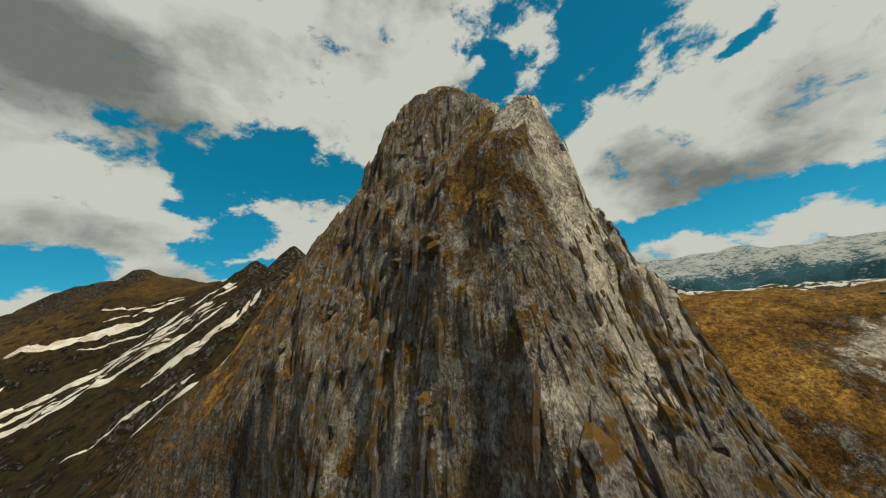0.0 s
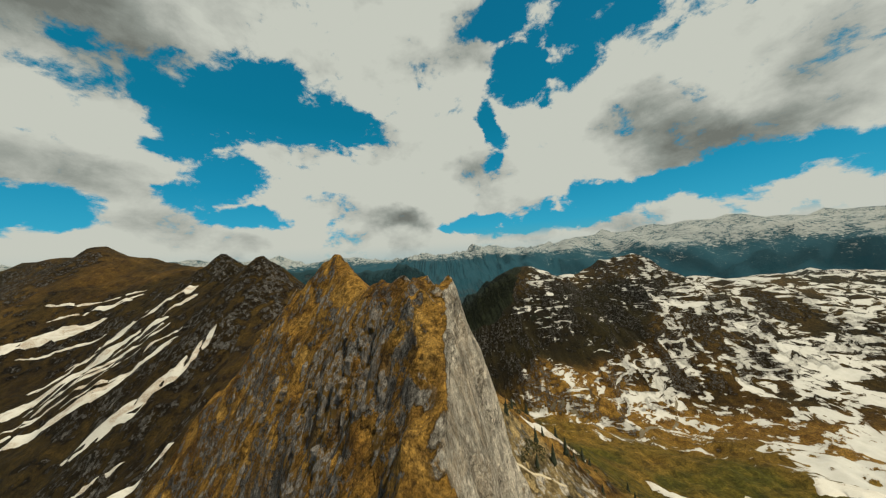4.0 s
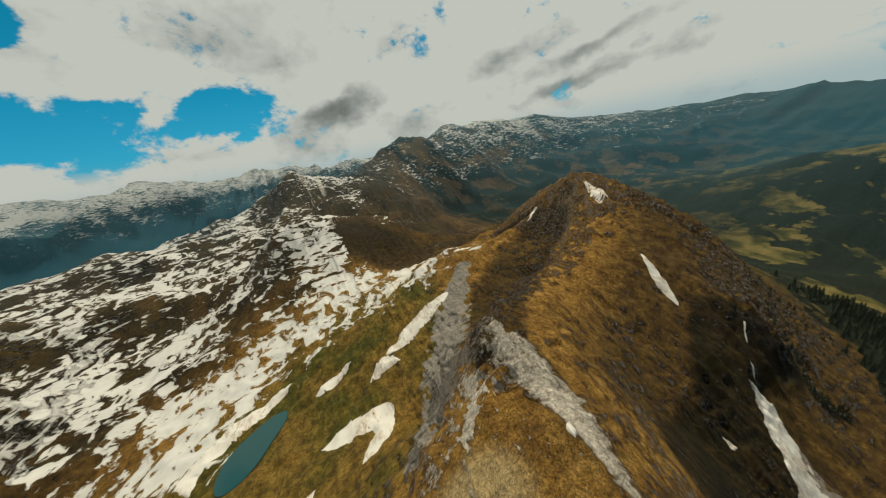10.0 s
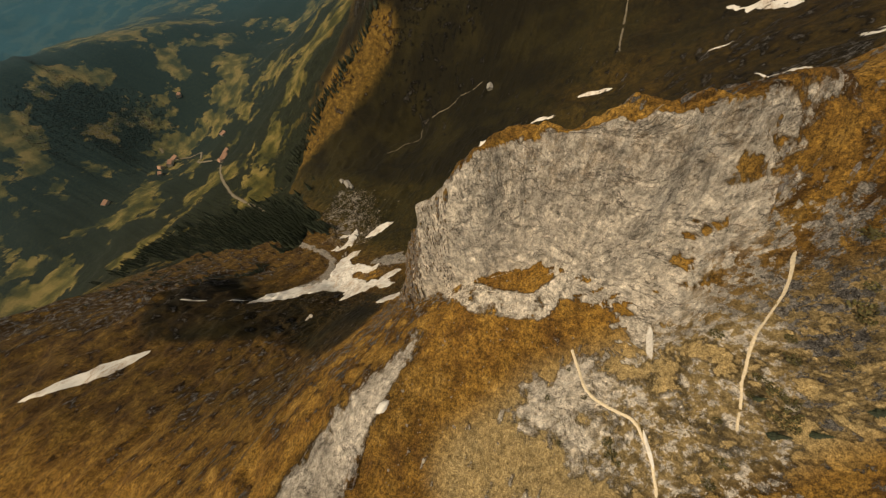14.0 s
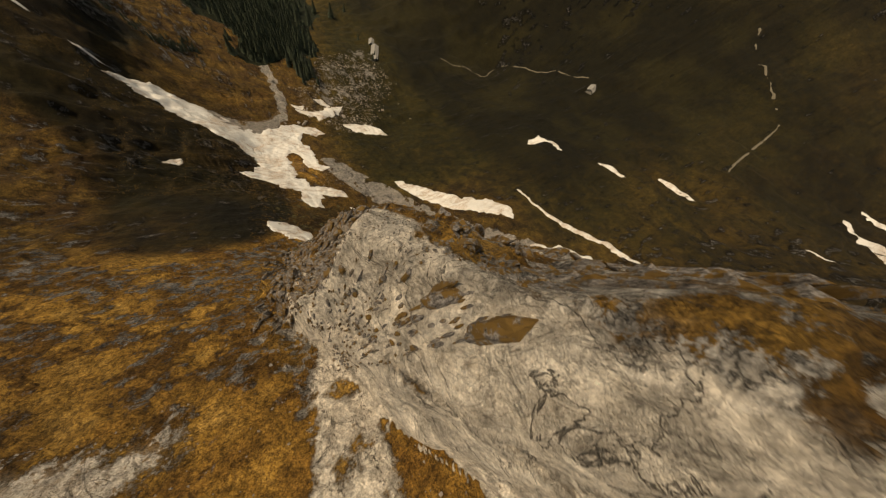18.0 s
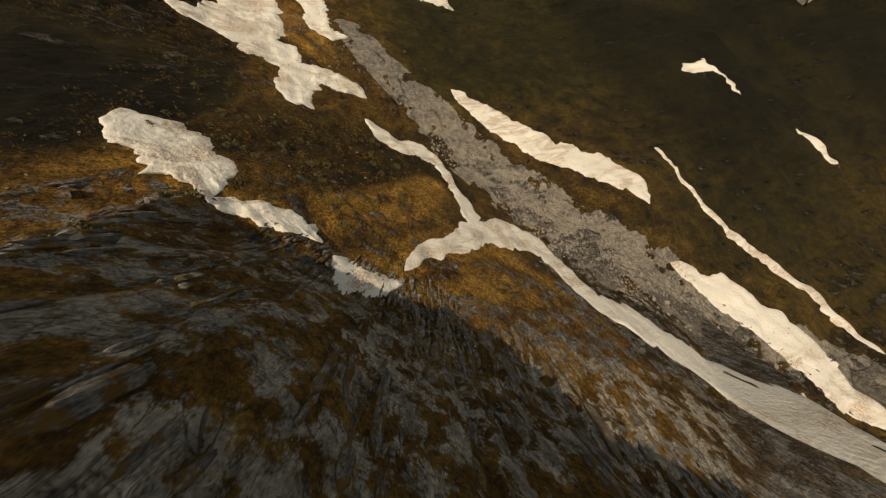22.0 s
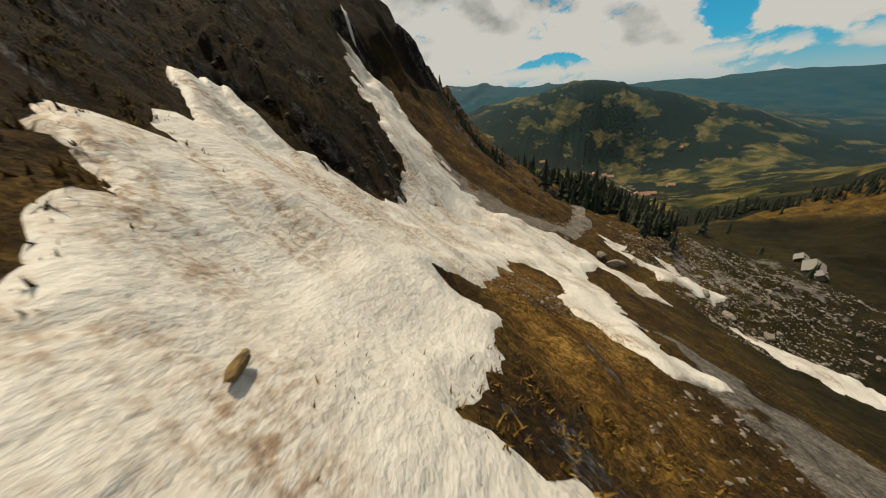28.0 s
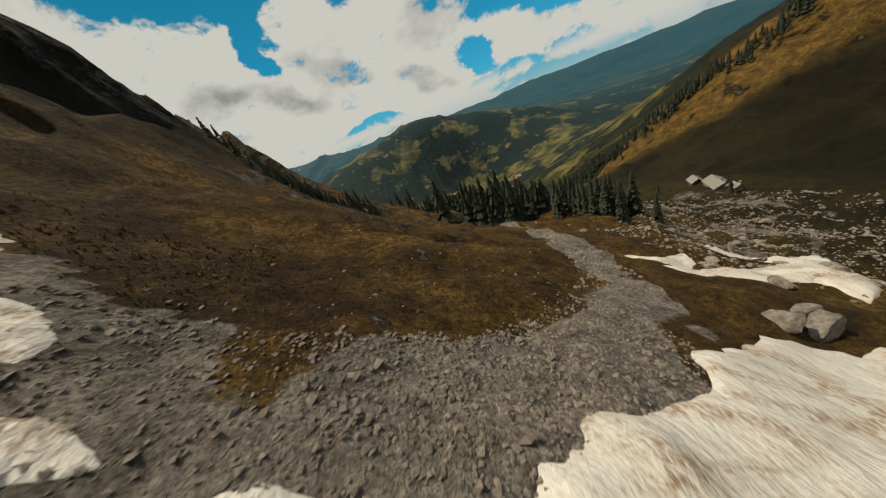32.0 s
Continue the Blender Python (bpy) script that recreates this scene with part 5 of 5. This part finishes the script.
forest("rim_forest", "dark spruces along the rim of the pasture hill", [(-170, -560, 30), (-245, -535, 20), (-325, -500, 14), (-400, -450, 12), (-530, -390, 16), (-640, -310, 20)], 330, 62, 12.0)
forest("spur_forest", "small dark conifers on the rocky spur", [(45, -275, 10), (62, -252, 6), (110, -300, 22), (130, -400, 40), (60, -420, 50)], 260, 63, 4.0)


# ---- dwarf shrubs ----
def shrub_mesh(seed, size):
    rnd = random.Random(seed)
    v, f = [], []
    for _ in range(150):
        a, r = rnd.uniform(0, 6.28), size * math.sqrt(rnd.random())
        x, y = r * math.cos(a), r * math.sin(a)
        z = rnd.uniform(0.05, 0.9) * size * 0.75 * (1.05 - (r / size) ** 2)
        q = rnd.uniform(0.16, 0.34) * size * 0.7
        d = Vector((rnd.gauss(0, 1), rnd.gauss(0, 1), rnd.gauss(0.5, 0.7))).normalized()
        e = d.orthogonal().normalized() * q
        g = d.cross(e)
        i = len(v)
        c = Vector((x, y, z))
        v += [c + e, c + g * 0.6, c - e, c - g * 0.6]
        f.append((i, i + 1, i + 2, i + 3))
    return mesh_of("shrub", v, f, M_SHRUB)


SHRUBS = [shrub_mesh(s, 1.0) for s in (51, 52, 53)]


def put_shrubs(places, label, group):
    rnd = random.Random(len(places))
    for k, (x, y, s) in enumerate(places):
        ob = new("dwarf_pine", SHRUBS[k % 3])
        ob.matrix_world = pose(x, y, height1(x, y) - 0.1, 0, 0, rnd.uniform(0, 360)) @ Matrix.Diagonal((s, s * rnd.uniform(0.8, 1.2), s * 0.9, 1))
        tagged(ob, label, "shrub", group)


put_shrubs([(12, 137, 2.2), (22, 154, 2.6), (24, 157, 2.2), (27, 159, 3.0), (30, 160, 2.4), (20, 150, 1.8), (59, 122, 2.6), (56, 120, 2.0), (61, 125, 1.8), (35, 147, 1.5), (2, 155, 2.6), (4, 157, 2.0), (14, 153, 2.2), (10, 150, 1.7), (46, 108, 1.2), (40, 100, 1.0), (52, 96, 1.1), (64, 104, 1.4), (34, 112, 1.0)], "low olive dwarf pine on dry golden turf", "dwarf pines of the meadow")
_r = random.Random(76)
put_shrubs([(_r.uniform(-20, 120), _r.uniform(140, 245), _r.uniform(0.9, 2.4)) for _ in range(80)], "round olive dwarf pine on the sloping meadow", "dwarf pines of the slope")
_r = random.Random(77)
put_shrubs([(_r.uniform(-16, 34), _r.uniform(-58, -2), _r.uniform(0.5, 1.5)) for _ in range(90)], "low mossy shrub on the slope under the cliff", "shrubs under the cliff")


# ---- upright ribs of bedded limestone on the faces of the tower ----
def rib_material():
    m, t, b = nodes_of("limestone_rib")
    streak = n_noise(t, 3.0, 7, 0.7, vec=n_pos(t, (1, 1, 0.12), (0, 12, 20)), dist=0.3)
    grain = n_noise(t, 7.0, 5, 0.7, vec=n_pos(t, (1, 1, 0.5)))
    both = n_math(t, "ADD", n_math(t, "MULTIPLY", streak, 0.6), n_math(t, "MULTIPLY", grain, 0.4))
    col = n_ramp(t, both, [(0.38, (0.016, 0.014, 0.013)), (0.46, (0.085, 0.075, 0.070)), (0.54, (0.185, 0.168, 0.158)), (0.64, (0.34, 0.315, 0.295))])
    moss = n_noise(t, 0.7, 5, 0.65, vec=n_pos(t))
    col = n_mix(t, n_step(t, moss, 0.48, 0.55), col, (0.12, 0.07, 0.018))
    info = t.nodes.new("ShaderNodeObjectInfo")
    col = n_mix(t, n_step(t, info.outputs["Random"], 0, 1, 0.0, 0.45), col, (0.10, 0.088, 0.08))
    t.links.new(col, b.inputs["Base Color"])
    b.inputs["Roughness"].default_value = 0.92
    b.inputs["Specular IOR Level"].default_value = 0.2
    t.links.new(n_bump(t, both, 1.0, 0.5), b.inputs["Normal"])
    return m


M_RIB = rib_material()


def rib_shape(seed):
    """A tapering, broken slab: rings of five to six corners, standing along z from -1 to 1."""
    rnd = random.Random(seed)
    n, rings = 6, 6
    ang = [k * 2 * math.pi / n + rnd.uniform(-0.25, 0.25) for k in range(n)]
    v, f = [], []
    for j in range(rings):
        q = -1 + 2 * j / (rings - 1)
        w = (1 - abs(q) ** 3) ** 0.5 * 0.9 + 0.1
        ox, oy = rnd.uniform(-0.14, 0.14), rnd.uniform(-0.14, 0.14)
        for a in ang:
            r = w * rnd.uniform(0.72, 1.12)
            v.append((ox + r * math.cos(a), oy + 0.75 * r * math.sin(a), q + rnd.uniform(-0.07, 0.07)))
    for j in range(rings - 1):
        for k in range(n):
            f.append((j * n + k, j * n + (k + 1) % n, (j + 1) * n + (k + 1) % n, (j + 1) * n + k))
    f += [tuple(range(n - 1, -1, -1)), tuple(range((rings - 1) * n, rings * n))]
    return v, f


RIB_SHAPES = [rib_shape(s) for s in (101, 102, 103, 104, 105, 106)]
RIBS = [mesh_of("rock_rib", v, f, M_RIB) for v, f in RIB_SHAPES]


def rib_places(seed, count, x0, x1, y0, y1, test, steep=1.25, size=1.0, clear=9, below=3, floor=-88):
    rnd = np.random.RandomState(seed)
    out = []
    while len(out) < count:
        x, y = rnd.uniform(x0, x1, 400), rnd.uniform(y0, y1, 400)
        z = height(x, y)
        gx, gy = (height(x + 1.5, y) - height(x - 1.5, y)) / 3, (height(x, y + 1.5) - height(x, y - 1.5)) / 3
        g = np.hypot(gx, gy)
        ok = (g > steep) & test(x, y, z) & (z > floor) & (z < np.interp(y, CREST_Y, CREST_Z) - below) & (np.hypot(x - 8.5, y - 28) > clear)
        for k in np.nonzero(ok)[0]:
            up = Vector((gx[k], gy[k], g[k] ** 2)).normalized()
            up = (up + Vector((0, 0, 0.35)) + Vector(rnd.normal(0, 0.08, 3))).normalized()
            out.append((Vector((x[k], y[k], z[k])), up, size * rnd.lognormal(-0.5, 0.4), size * rnd.lognormal(1.05, 0.38), rnd.uniform(0, 6.28)))
    return out[:count]


def rib_matrix(p, up, wide, tall, spin):
    side = up.cross(Vector((math.cos(spin), math.sin(spin), 0.1))).normalized()
    fwd = up.cross(side)
    m = Matrix((side, fwd, up)).transposed().to_4x4()
    return Matrix.Translation(p - up * 0.2 * tall) @ m @ Matrix.Diagonal((wide, wide, tall, 1))


def west_of_crest(x, y, z):
    return (x < np.interp(y, CREST_Y, CREST_X) + 3) | ((y < 32) & (x < 40))


for _k, _pl in enumerate(rib_places(201, 280, -30, 40, -20, 75, west_of_crest)):
    part("rock_rib", RIBS[_k % 6], ground).matrix_world = rib_matrix(*_pl)


def joined_ribs(places):
    V, F, base = [], [], 0
    for k, pl in enumerate(places):
        m = rib_matrix(*pl)
        v, f = RIB_SHAPES[k % 6]
        V += [m @ Vector(q) for q in v]
        F += [tuple(i + base for i in face) for face in f]
        base += len(v)
    ob = part("rock_ribs", mesh_of("rock_ribs", V, F, M_RIB), ground, "many upright ribs of grey bedded limestone")
    return tagged(ob, "many upright ribs of grey bedded limestone", kind="stuff")


joined_ribs(rib_places(202, 700, -40, 40, -20, 130, lambda x, y, z: west_of_crest(x, y, z) & ((z > -15) | (np.sin(x * 12.9 + y * 7.3) > 0.3))) + rib_places(205, 640, 4, 26, 20, 46, lambda x, y, z: (z > -30) & (np.hypot(x - 9.5, y - 32) > 6.5), 0.6, 0.33, 0, 0.5) + rib_places(206, 900, 3, 17, 25, 40, lambda x, y, z: z > 5, 0.0, 0.075, 0, -9) + rib_places(204, 240, 6, 36, -10, 30, lambda x, y, z: z > -80) + rib_places(207, 900, -14, 32, -6, 30, lambda x, y, z: z < -8, 0.95, 0.55, 9, 3, -97) + rib_places(203, 260, -75, -5, 60, 200, lambda x, y, z: x < 0))


# ---- boulders and loose stones ----
def boulder_mesh(seed, sub=3, rough=0.34, material=None):
    rnd = random.Random(seed)
    bm = bmesh.new()
    bmesh.ops.create_icosphere(bm, subdivisions=sub, radius=1)
    cuts = [(Vector((rnd.gauss(0, 1), rnd.gauss(0, 1), rnd.gauss(0, 0.8))).normalized(), rnd.uniform(0.45, 0.8)) for _ in range(7)]
    off = Vector((seed * 3.1, seed * 1.7, 0))
    for v in bm.verts:
        p = v.co.copy()
        for n, d in cuts:
            h = p.dot(n) - d
            if h > 0:
                p -= n * h * 0.92
        v.co = p * (1 + rough * 0.5 * noise.noise(p * 2.4 + off))
    me = bpy.data.meshes.new("boulder")
    bm.to_mesh(me)
    bm.free()
    me.materials.append(material or M_ROCK)
    return me


BOULDERS = [boulder_mesh(s) for s in (1, 2, 3, 4)]


def put_boulders(places, label, group, seed=5, shapes=None):
    rnd = random.Random(seed)
    for k, (x, y, s) in enumerate(places):
        ob = new("boulder", (shapes or BOULDERS)[k % 4])
        ob.matrix_world = pose(x, y, height1(x, y) + 0.12 * s, rnd.uniform(-20, 20), rnd.uniform(-20, 20), rnd.uniform(0, 360)) @ Matrix.Diagonal((s * rnd.uniform(0.8, 1.3), s * rnd.uniform(0.7, 1.1), s * rnd.uniform(0.5, 0.85), 1))
        tagged(ob, label, "boulder", group)


put_boulders([(-51, -196, 2.0), (-60, -194, 2.6), (-13, -174, 2.6), (-9, -175, 2.2), (-16, -177, 1.6), (-22, -184, 1.5), (-24, -196, 1.3)], "large pale limestone boulder beside old snow", "large boulders")
_r = random.Random(6)
_pl = []
while len(_pl) < 230:
    _x, _y = _r.gauss(-75, 36), _r.gauss(-228, 34)
    if _x < -18 - 0.1 * (_y + 200) and -300 < _y < -168:
        _pl.append((_x, _y, _r.lognormvariate(-0.45, 0.5)))
put_boulders(_pl, "grey limestone block in a rubble field", "blocks of the rubble field", 8)
M_MOSSROCK = simple("mossy_dark_rock", (0.040, 0.030, 0.014), 0.95, 0.7, 2.2, 0.3)
MOSSY = [boulder_mesh(s, 3, 0.7, M_MOSSROCK) for s in (11, 12, 13, 14)]
_r = random.Random(9)
_pl = []
while len(_pl) < 54:
    _a, _q = _r.uniform(0, 6.283), _r.uniform(0.3, 0.9) ** 0.5
    _x, _y = 54 + 17.5 * _q * math.cos(_a), -123 + 15 * _q * math.sin(_a)
    if _x < 58:
        _pl.append((_x, _y, _r.lognormvariate(-0.5, 0.4)))
put_boulders(_pl + [(45.5, -137.5, 1.2), (43.5, -134, 1.0), (41.5, -131, 1.1), (38.5, -124, 1.2), (37.6, -119.5, 1.0)], "dark mossy rock on a turf knob beside snow", "mossy rocks of the knob", 10, MOSSY)


def stone_field(name, label, areas, material, seed, keep=None):
    """Loose stones, one joined mesh: (x, y, radius, count, size) areas."""
    rng = np.random.RandomState(seed)
    base = np.array([(1, 0, 0), (-1, 0, 0), (0, 1, 0), (0, -1, 0), (0, 0, 1), (0, 0, -1)], float)
    tri = np.array([(0, 2, 4), (2, 1, 4), (1, 3, 4), (3, 0, 4), (2, 0, 5), (1, 2, 5), (3, 1, 5), (0, 3, 5)])
    V, F = [], []
    for ax, ay, ar, count, size in areas:
        a, r = rng.uniform(0, 6.283, count), ar * np.sqrt(rng.uniform(0, 1, count))
        x, y = ax + r * np.cos(a), ay + r * np.sin(a)
        if keep is not None:
            ok = keep(x, y)
            x, y = x[ok], y[ok]
        z = height(x, y)
        s = size * rng.lognormal(0, 0.45, len(x))
        for k in range(len(x)):
            p = base * rng.uniform(0.6, 1.25, (6, 3)) * (s[k], s[k] * 0.8, s[k] * 0.55) + rng.normal(0, 0.12 * s[k], (6, 3))
            c, q = math.cos(a[k] * 7), math.sin(a[k] * 7)
            p = np.c_[p[:, 0] * c - p[:, 1] * q, p[:, 0] * q + p[:, 1] * c, p[:, 2]]
            F.append(tri + 6 * len(V))
            V.append(p + (x[k], y[k], z[k] + 0.15 * s[k]))
    me = mesh_of(name, np.concatenate(V), np.concatenate(F).tolist(), material)
    return tagged(new(name, me), label, "stones", kind="stuff")


def on_gravel(x, y):
    return np.maximum.reduce([along(x, y, line) for line in SCREE]) > 0.12


stone_field("gravel_stones", "loose grey limestone gravel on the bowl floor", [(32, -168, 16, 5200, 0.13), (20, -172, 14, 3600, 0.14), (2, -195, 12, 900, 0.2), (0, -230, 20, 600, 0.25)], M_STONE, 3, on_gravel)
stone_field("scree_stones", "loose grey scree in the gully", [(-50, -45, 26, 2200, 0.32), (-75, 15, 30, 2400, 0.35), (-110, 55, 40, 1500, 0.4)], M_STONE, 4, on_gravel)
stone_field("rubble_stones", "small grey rubble between the blocks", [(-60, -205, 40, 2600, 0.32), (-105, -262, 48, 2200, 0.4)], M_STONE, 5)
stone_field("turf_stones", "scattered pale stones on dry turf", [(10, -112, 9, 700, 0.12), (25, -185, 24, 260, 0.16), (10, -25, 34, 260, 0.15), (60, 75, 45, 500, 0.2), (-14, -85, 16, 300, 0.2)], M_STONE, 6)


# ---- tufts of dead grass on the slopes under the walk ----
def tuft_field(name, label, areas, seed, keep):
    """Blades in small fans, one joined mesh: (x0, x1, y0, y1, count, size) areas."""
    rng = np.random.RandomState(seed)
    V, F = [], []
    base = 0
    for x0, x1, y0, y1, count, size in areas:
        x, y = rng.uniform(x0, x1, count), rng.uniform(y0, y1, count)
        z = height(x, y)
        up = np.abs(height(x + 0.6, y) - z) + np.abs(height(x, y + 0.6) - z)
        ok = keep(x, y) & (up < 1.0)
        x, y, z = x[ok], y[ok], z[ok]
        for _ in range(7):
            a = rng.uniform(0, 6.283, len(x))
            s = size * rng.lognormal(0, 0.35, len(x))
            lean = rng.uniform(0.3, 1.1, len(x)) * s
            w = 0.16 * s
            o = rng.normal(0, 0.35 * size, (2, len(x)))
            px, py = x + o[0], y + o[1]
            c, q = np.cos(a), np.sin(a)
            tri = np.stack([np.stack([px - q * w, py + c * w, z - 0.05], 1), np.stack([px + q * w, py - c * w, z - 0.05], 1),
                            np.stack([px + c * lean, py + q * lean, z + s * 0.8], 1)], 1).reshape(-1, 3)
            V.append(tri)
            F.append(np.arange(len(tri)).reshape(-1, 3) + base)
            base += len(tri)
    me = mesh_of(name, np.concatenate(V), np.concatenate(F).tolist(), M_GRASS)
    return tagged(new(name, me), label, "grass", kind="stuff")


def grass_material():
    m, t, b = nodes_of("dead_grass")
    g = t.nodes.new("ShaderNodeNewGeometry")
    col = n_ramp(t, g.outputs["Random Per Island"], [(0.0, (0.03, 0.018, 0.006)), (0.4, (0.085, 0.05, 0.012)), (0.75, (0.17, 0.10, 0.022)), (1.0, (0.26, 0.17, 0.05))])
    far = n_noise(t, 0.12, 5, 0.6, vec=n_pos(t))
    col = n_mix(t, n_step(t, far, 0.40, 0.62, 0.0, 0.75), col, (0.035, 0.024, 0.008))
    t.links.new(col, b.inputs["Base Color"])
    b.inputs["Roughness"].default_value = 0.95
    b.inputs["Specular IOR Level"].default_value = 0.1
    return m


M_GRASS = grass_material()


def on_turf(x, y):
    return np.maximum.reduce([along(x, y, line) for line in SCREE]) < 0.15


tuft_field("grass_tufts", "tufts of dead brown grass and moss on the slope", [(-20, 45, -88, -5, 14000, 0.26), (-30, 40, -60, 20, 6000, 0.28), (-20, 45, -112, -84, 9000, 0.10), (40, 95, -190, -70, 9000, 0.28), (-35, 15, -140, -85, 11000, 0.11), (-5, 45, -235, -165, 9000, 0.13)], 12, on_turf)

# ---- clods on the snow ----
def clods(places):
    rnd = random.Random(9)
    for x, y, s in places:
        ob = new("turf_clod", BOULDERS[rnd.randrange(4)].copy())
        ob.data.materials[0] = M_TUFT
        ob.matrix_world = pose(x, y, height1(x, y) + 0.75, 0, 0, rnd.uniform(0, 360)) @ Matrix.Diagonal((s, s * 0.45, s * 0.3, 1))
        tagged(ob, "brown clod of dead turf lying on snow", "turf clod", "clods on the snow")


clods([(20, -143, 0.8), (4, -156, 0.6), (17, -131, 0.4), (8, -148, 0.4), (14, -78, 0.5)])


# ---- huts and farms ----
def box(name, x0, x1, y0, y1, z0, z1, material):
    v = [(x, y, z) for z in (z0, z1) for x, y in ((x0, y0), (x1, y0), (x1, y1), (x0, y1))]
    return mesh_of(name, v, [(3, 2, 1, 0), (4, 5, 6, 7), (0, 1, 5, 4), (1, 2, 6, 5), (2, 3, 7, 6), (3, 0, 4, 7)], material)


def house(lx, ly, wall, ridge, walls, roofing, label, category="house", eave=0.9):
    """A gabled house, its length along x: walls with gables, two roof slabs, chimney, door and windows."""
    ob = new("mountain_hut")
    a, b = lx / 2, ly / 2
    v = [(x, y, z) for x in (-a, a) for y, z in ((-b, -2.0), (b, -2.0), (b, wall), (0, ridge), (-b, wall))]
    part("wall", mesh_of("wall", v, [(4, 3, 2, 1, 0), (5, 6, 7, 8, 9), (0, 1, 6, 5), (1, 2, 7, 6), (4, 0, 5, 9)], walls), ob)
    rise = (ridge - wall) / b
    for sgn in (-1, 1):
        y1, z1 = sgn * (b + eave), wall - rise * eave
        q = [(x, y, z + d) for d in (0.06, 0.34) for x, y, z in ((-a - eave, 0, ridge), (a + eave, 0, ridge), (a + eave, y1, z1), (-a - eave, y1, z1))]
        part("roof_slope", mesh_of("roof_slope", q, [(0, 1, 2, 3), (7, 6, 5, 4), (0, 4, 5, 1), (1, 5, 6, 2), (2, 6, 7, 3), (3, 7, 4, 0)], roofing), ob)
    part("chimney", box("chimney", a * 0.3, a * 0.3 + 0.9, 0.5, 1.4, ridge - 1.5, ridge + 1.1, M_PLASTER), ob)
    part("door", box("door", -0.6, 0.6, -b - 0.06, -b + 0.04, 0, 2.05, M_TIMBER), ob)
    n = max(2, int(lx // 4))
    for k in range(n):
        x = -a + lx * (k + 0.5) / n
        if abs(x) > 1.2:
            for s in (-1, 1):
                part("window", box("window", x - 0.5, x + 0.5, s * b - 0.05, s * b + 0.05, 0.9, 2.0, M_TIMBER), ob)
    return tagged(ob, label, category, "buildings")


def stand(ob, x, y, turn):
    ob.matrix_basis = pose(x, y, height1(x, y) + 0.4, 0, 0, turn)
    return ob


stand(house(17, 9, 2.2, 5.0, M_PLASTER, M_SHINGLE, "low alpine hut with a wide grey shingle roof", "hut"), -158, -314, 62)
stand(house(9, 6, 2.2, 4.4, M_TIMBER, M_SHINGLE, "small timber shed with a grey shingle roof", "shed"), -162, -333, 62)
stand(house(6, 4, 2.0, 3.6, M_PLASTER, M_SHINGLE, "small pale outbuilding beside the alpine hut", "shed"), -152, -298, 70)
stand(house(13, 9, 2.6, 5.4, M_PLASTER, M_SHINGLE, "lone grey hut on dark pasture", "hut"), -388, -108, 20)
for k, (x, y, r, big) in enumerate([(-237, -1072, 20, 2), (-215, -1058, 80, 1.3), (-262, -1085, 10, 1.2), (-150, -1330, 40, 1.8), (-120, -1350, 100, 1.4), (-180, -1365, 10, 1.6), (-95, -1310, 60, 1.3), (-330, -1180, 0, 1.4), (80, -1300, 30, 1.5), (-420, -1500, 50, 1.5)]):
    stand(house(14 * big, 10 * big, 4 * big, 8 * big, M_PLASTER, M_ROOFRED, "far white farmhouse on green valley pasture", "farmhouse"), x, y, r)
stand(house(10, 7, 2.4, 4.8, M_TIMBER, M_SHINGLE, "timber cabin beside the lake road", "cabin"), 395, 560, 30)
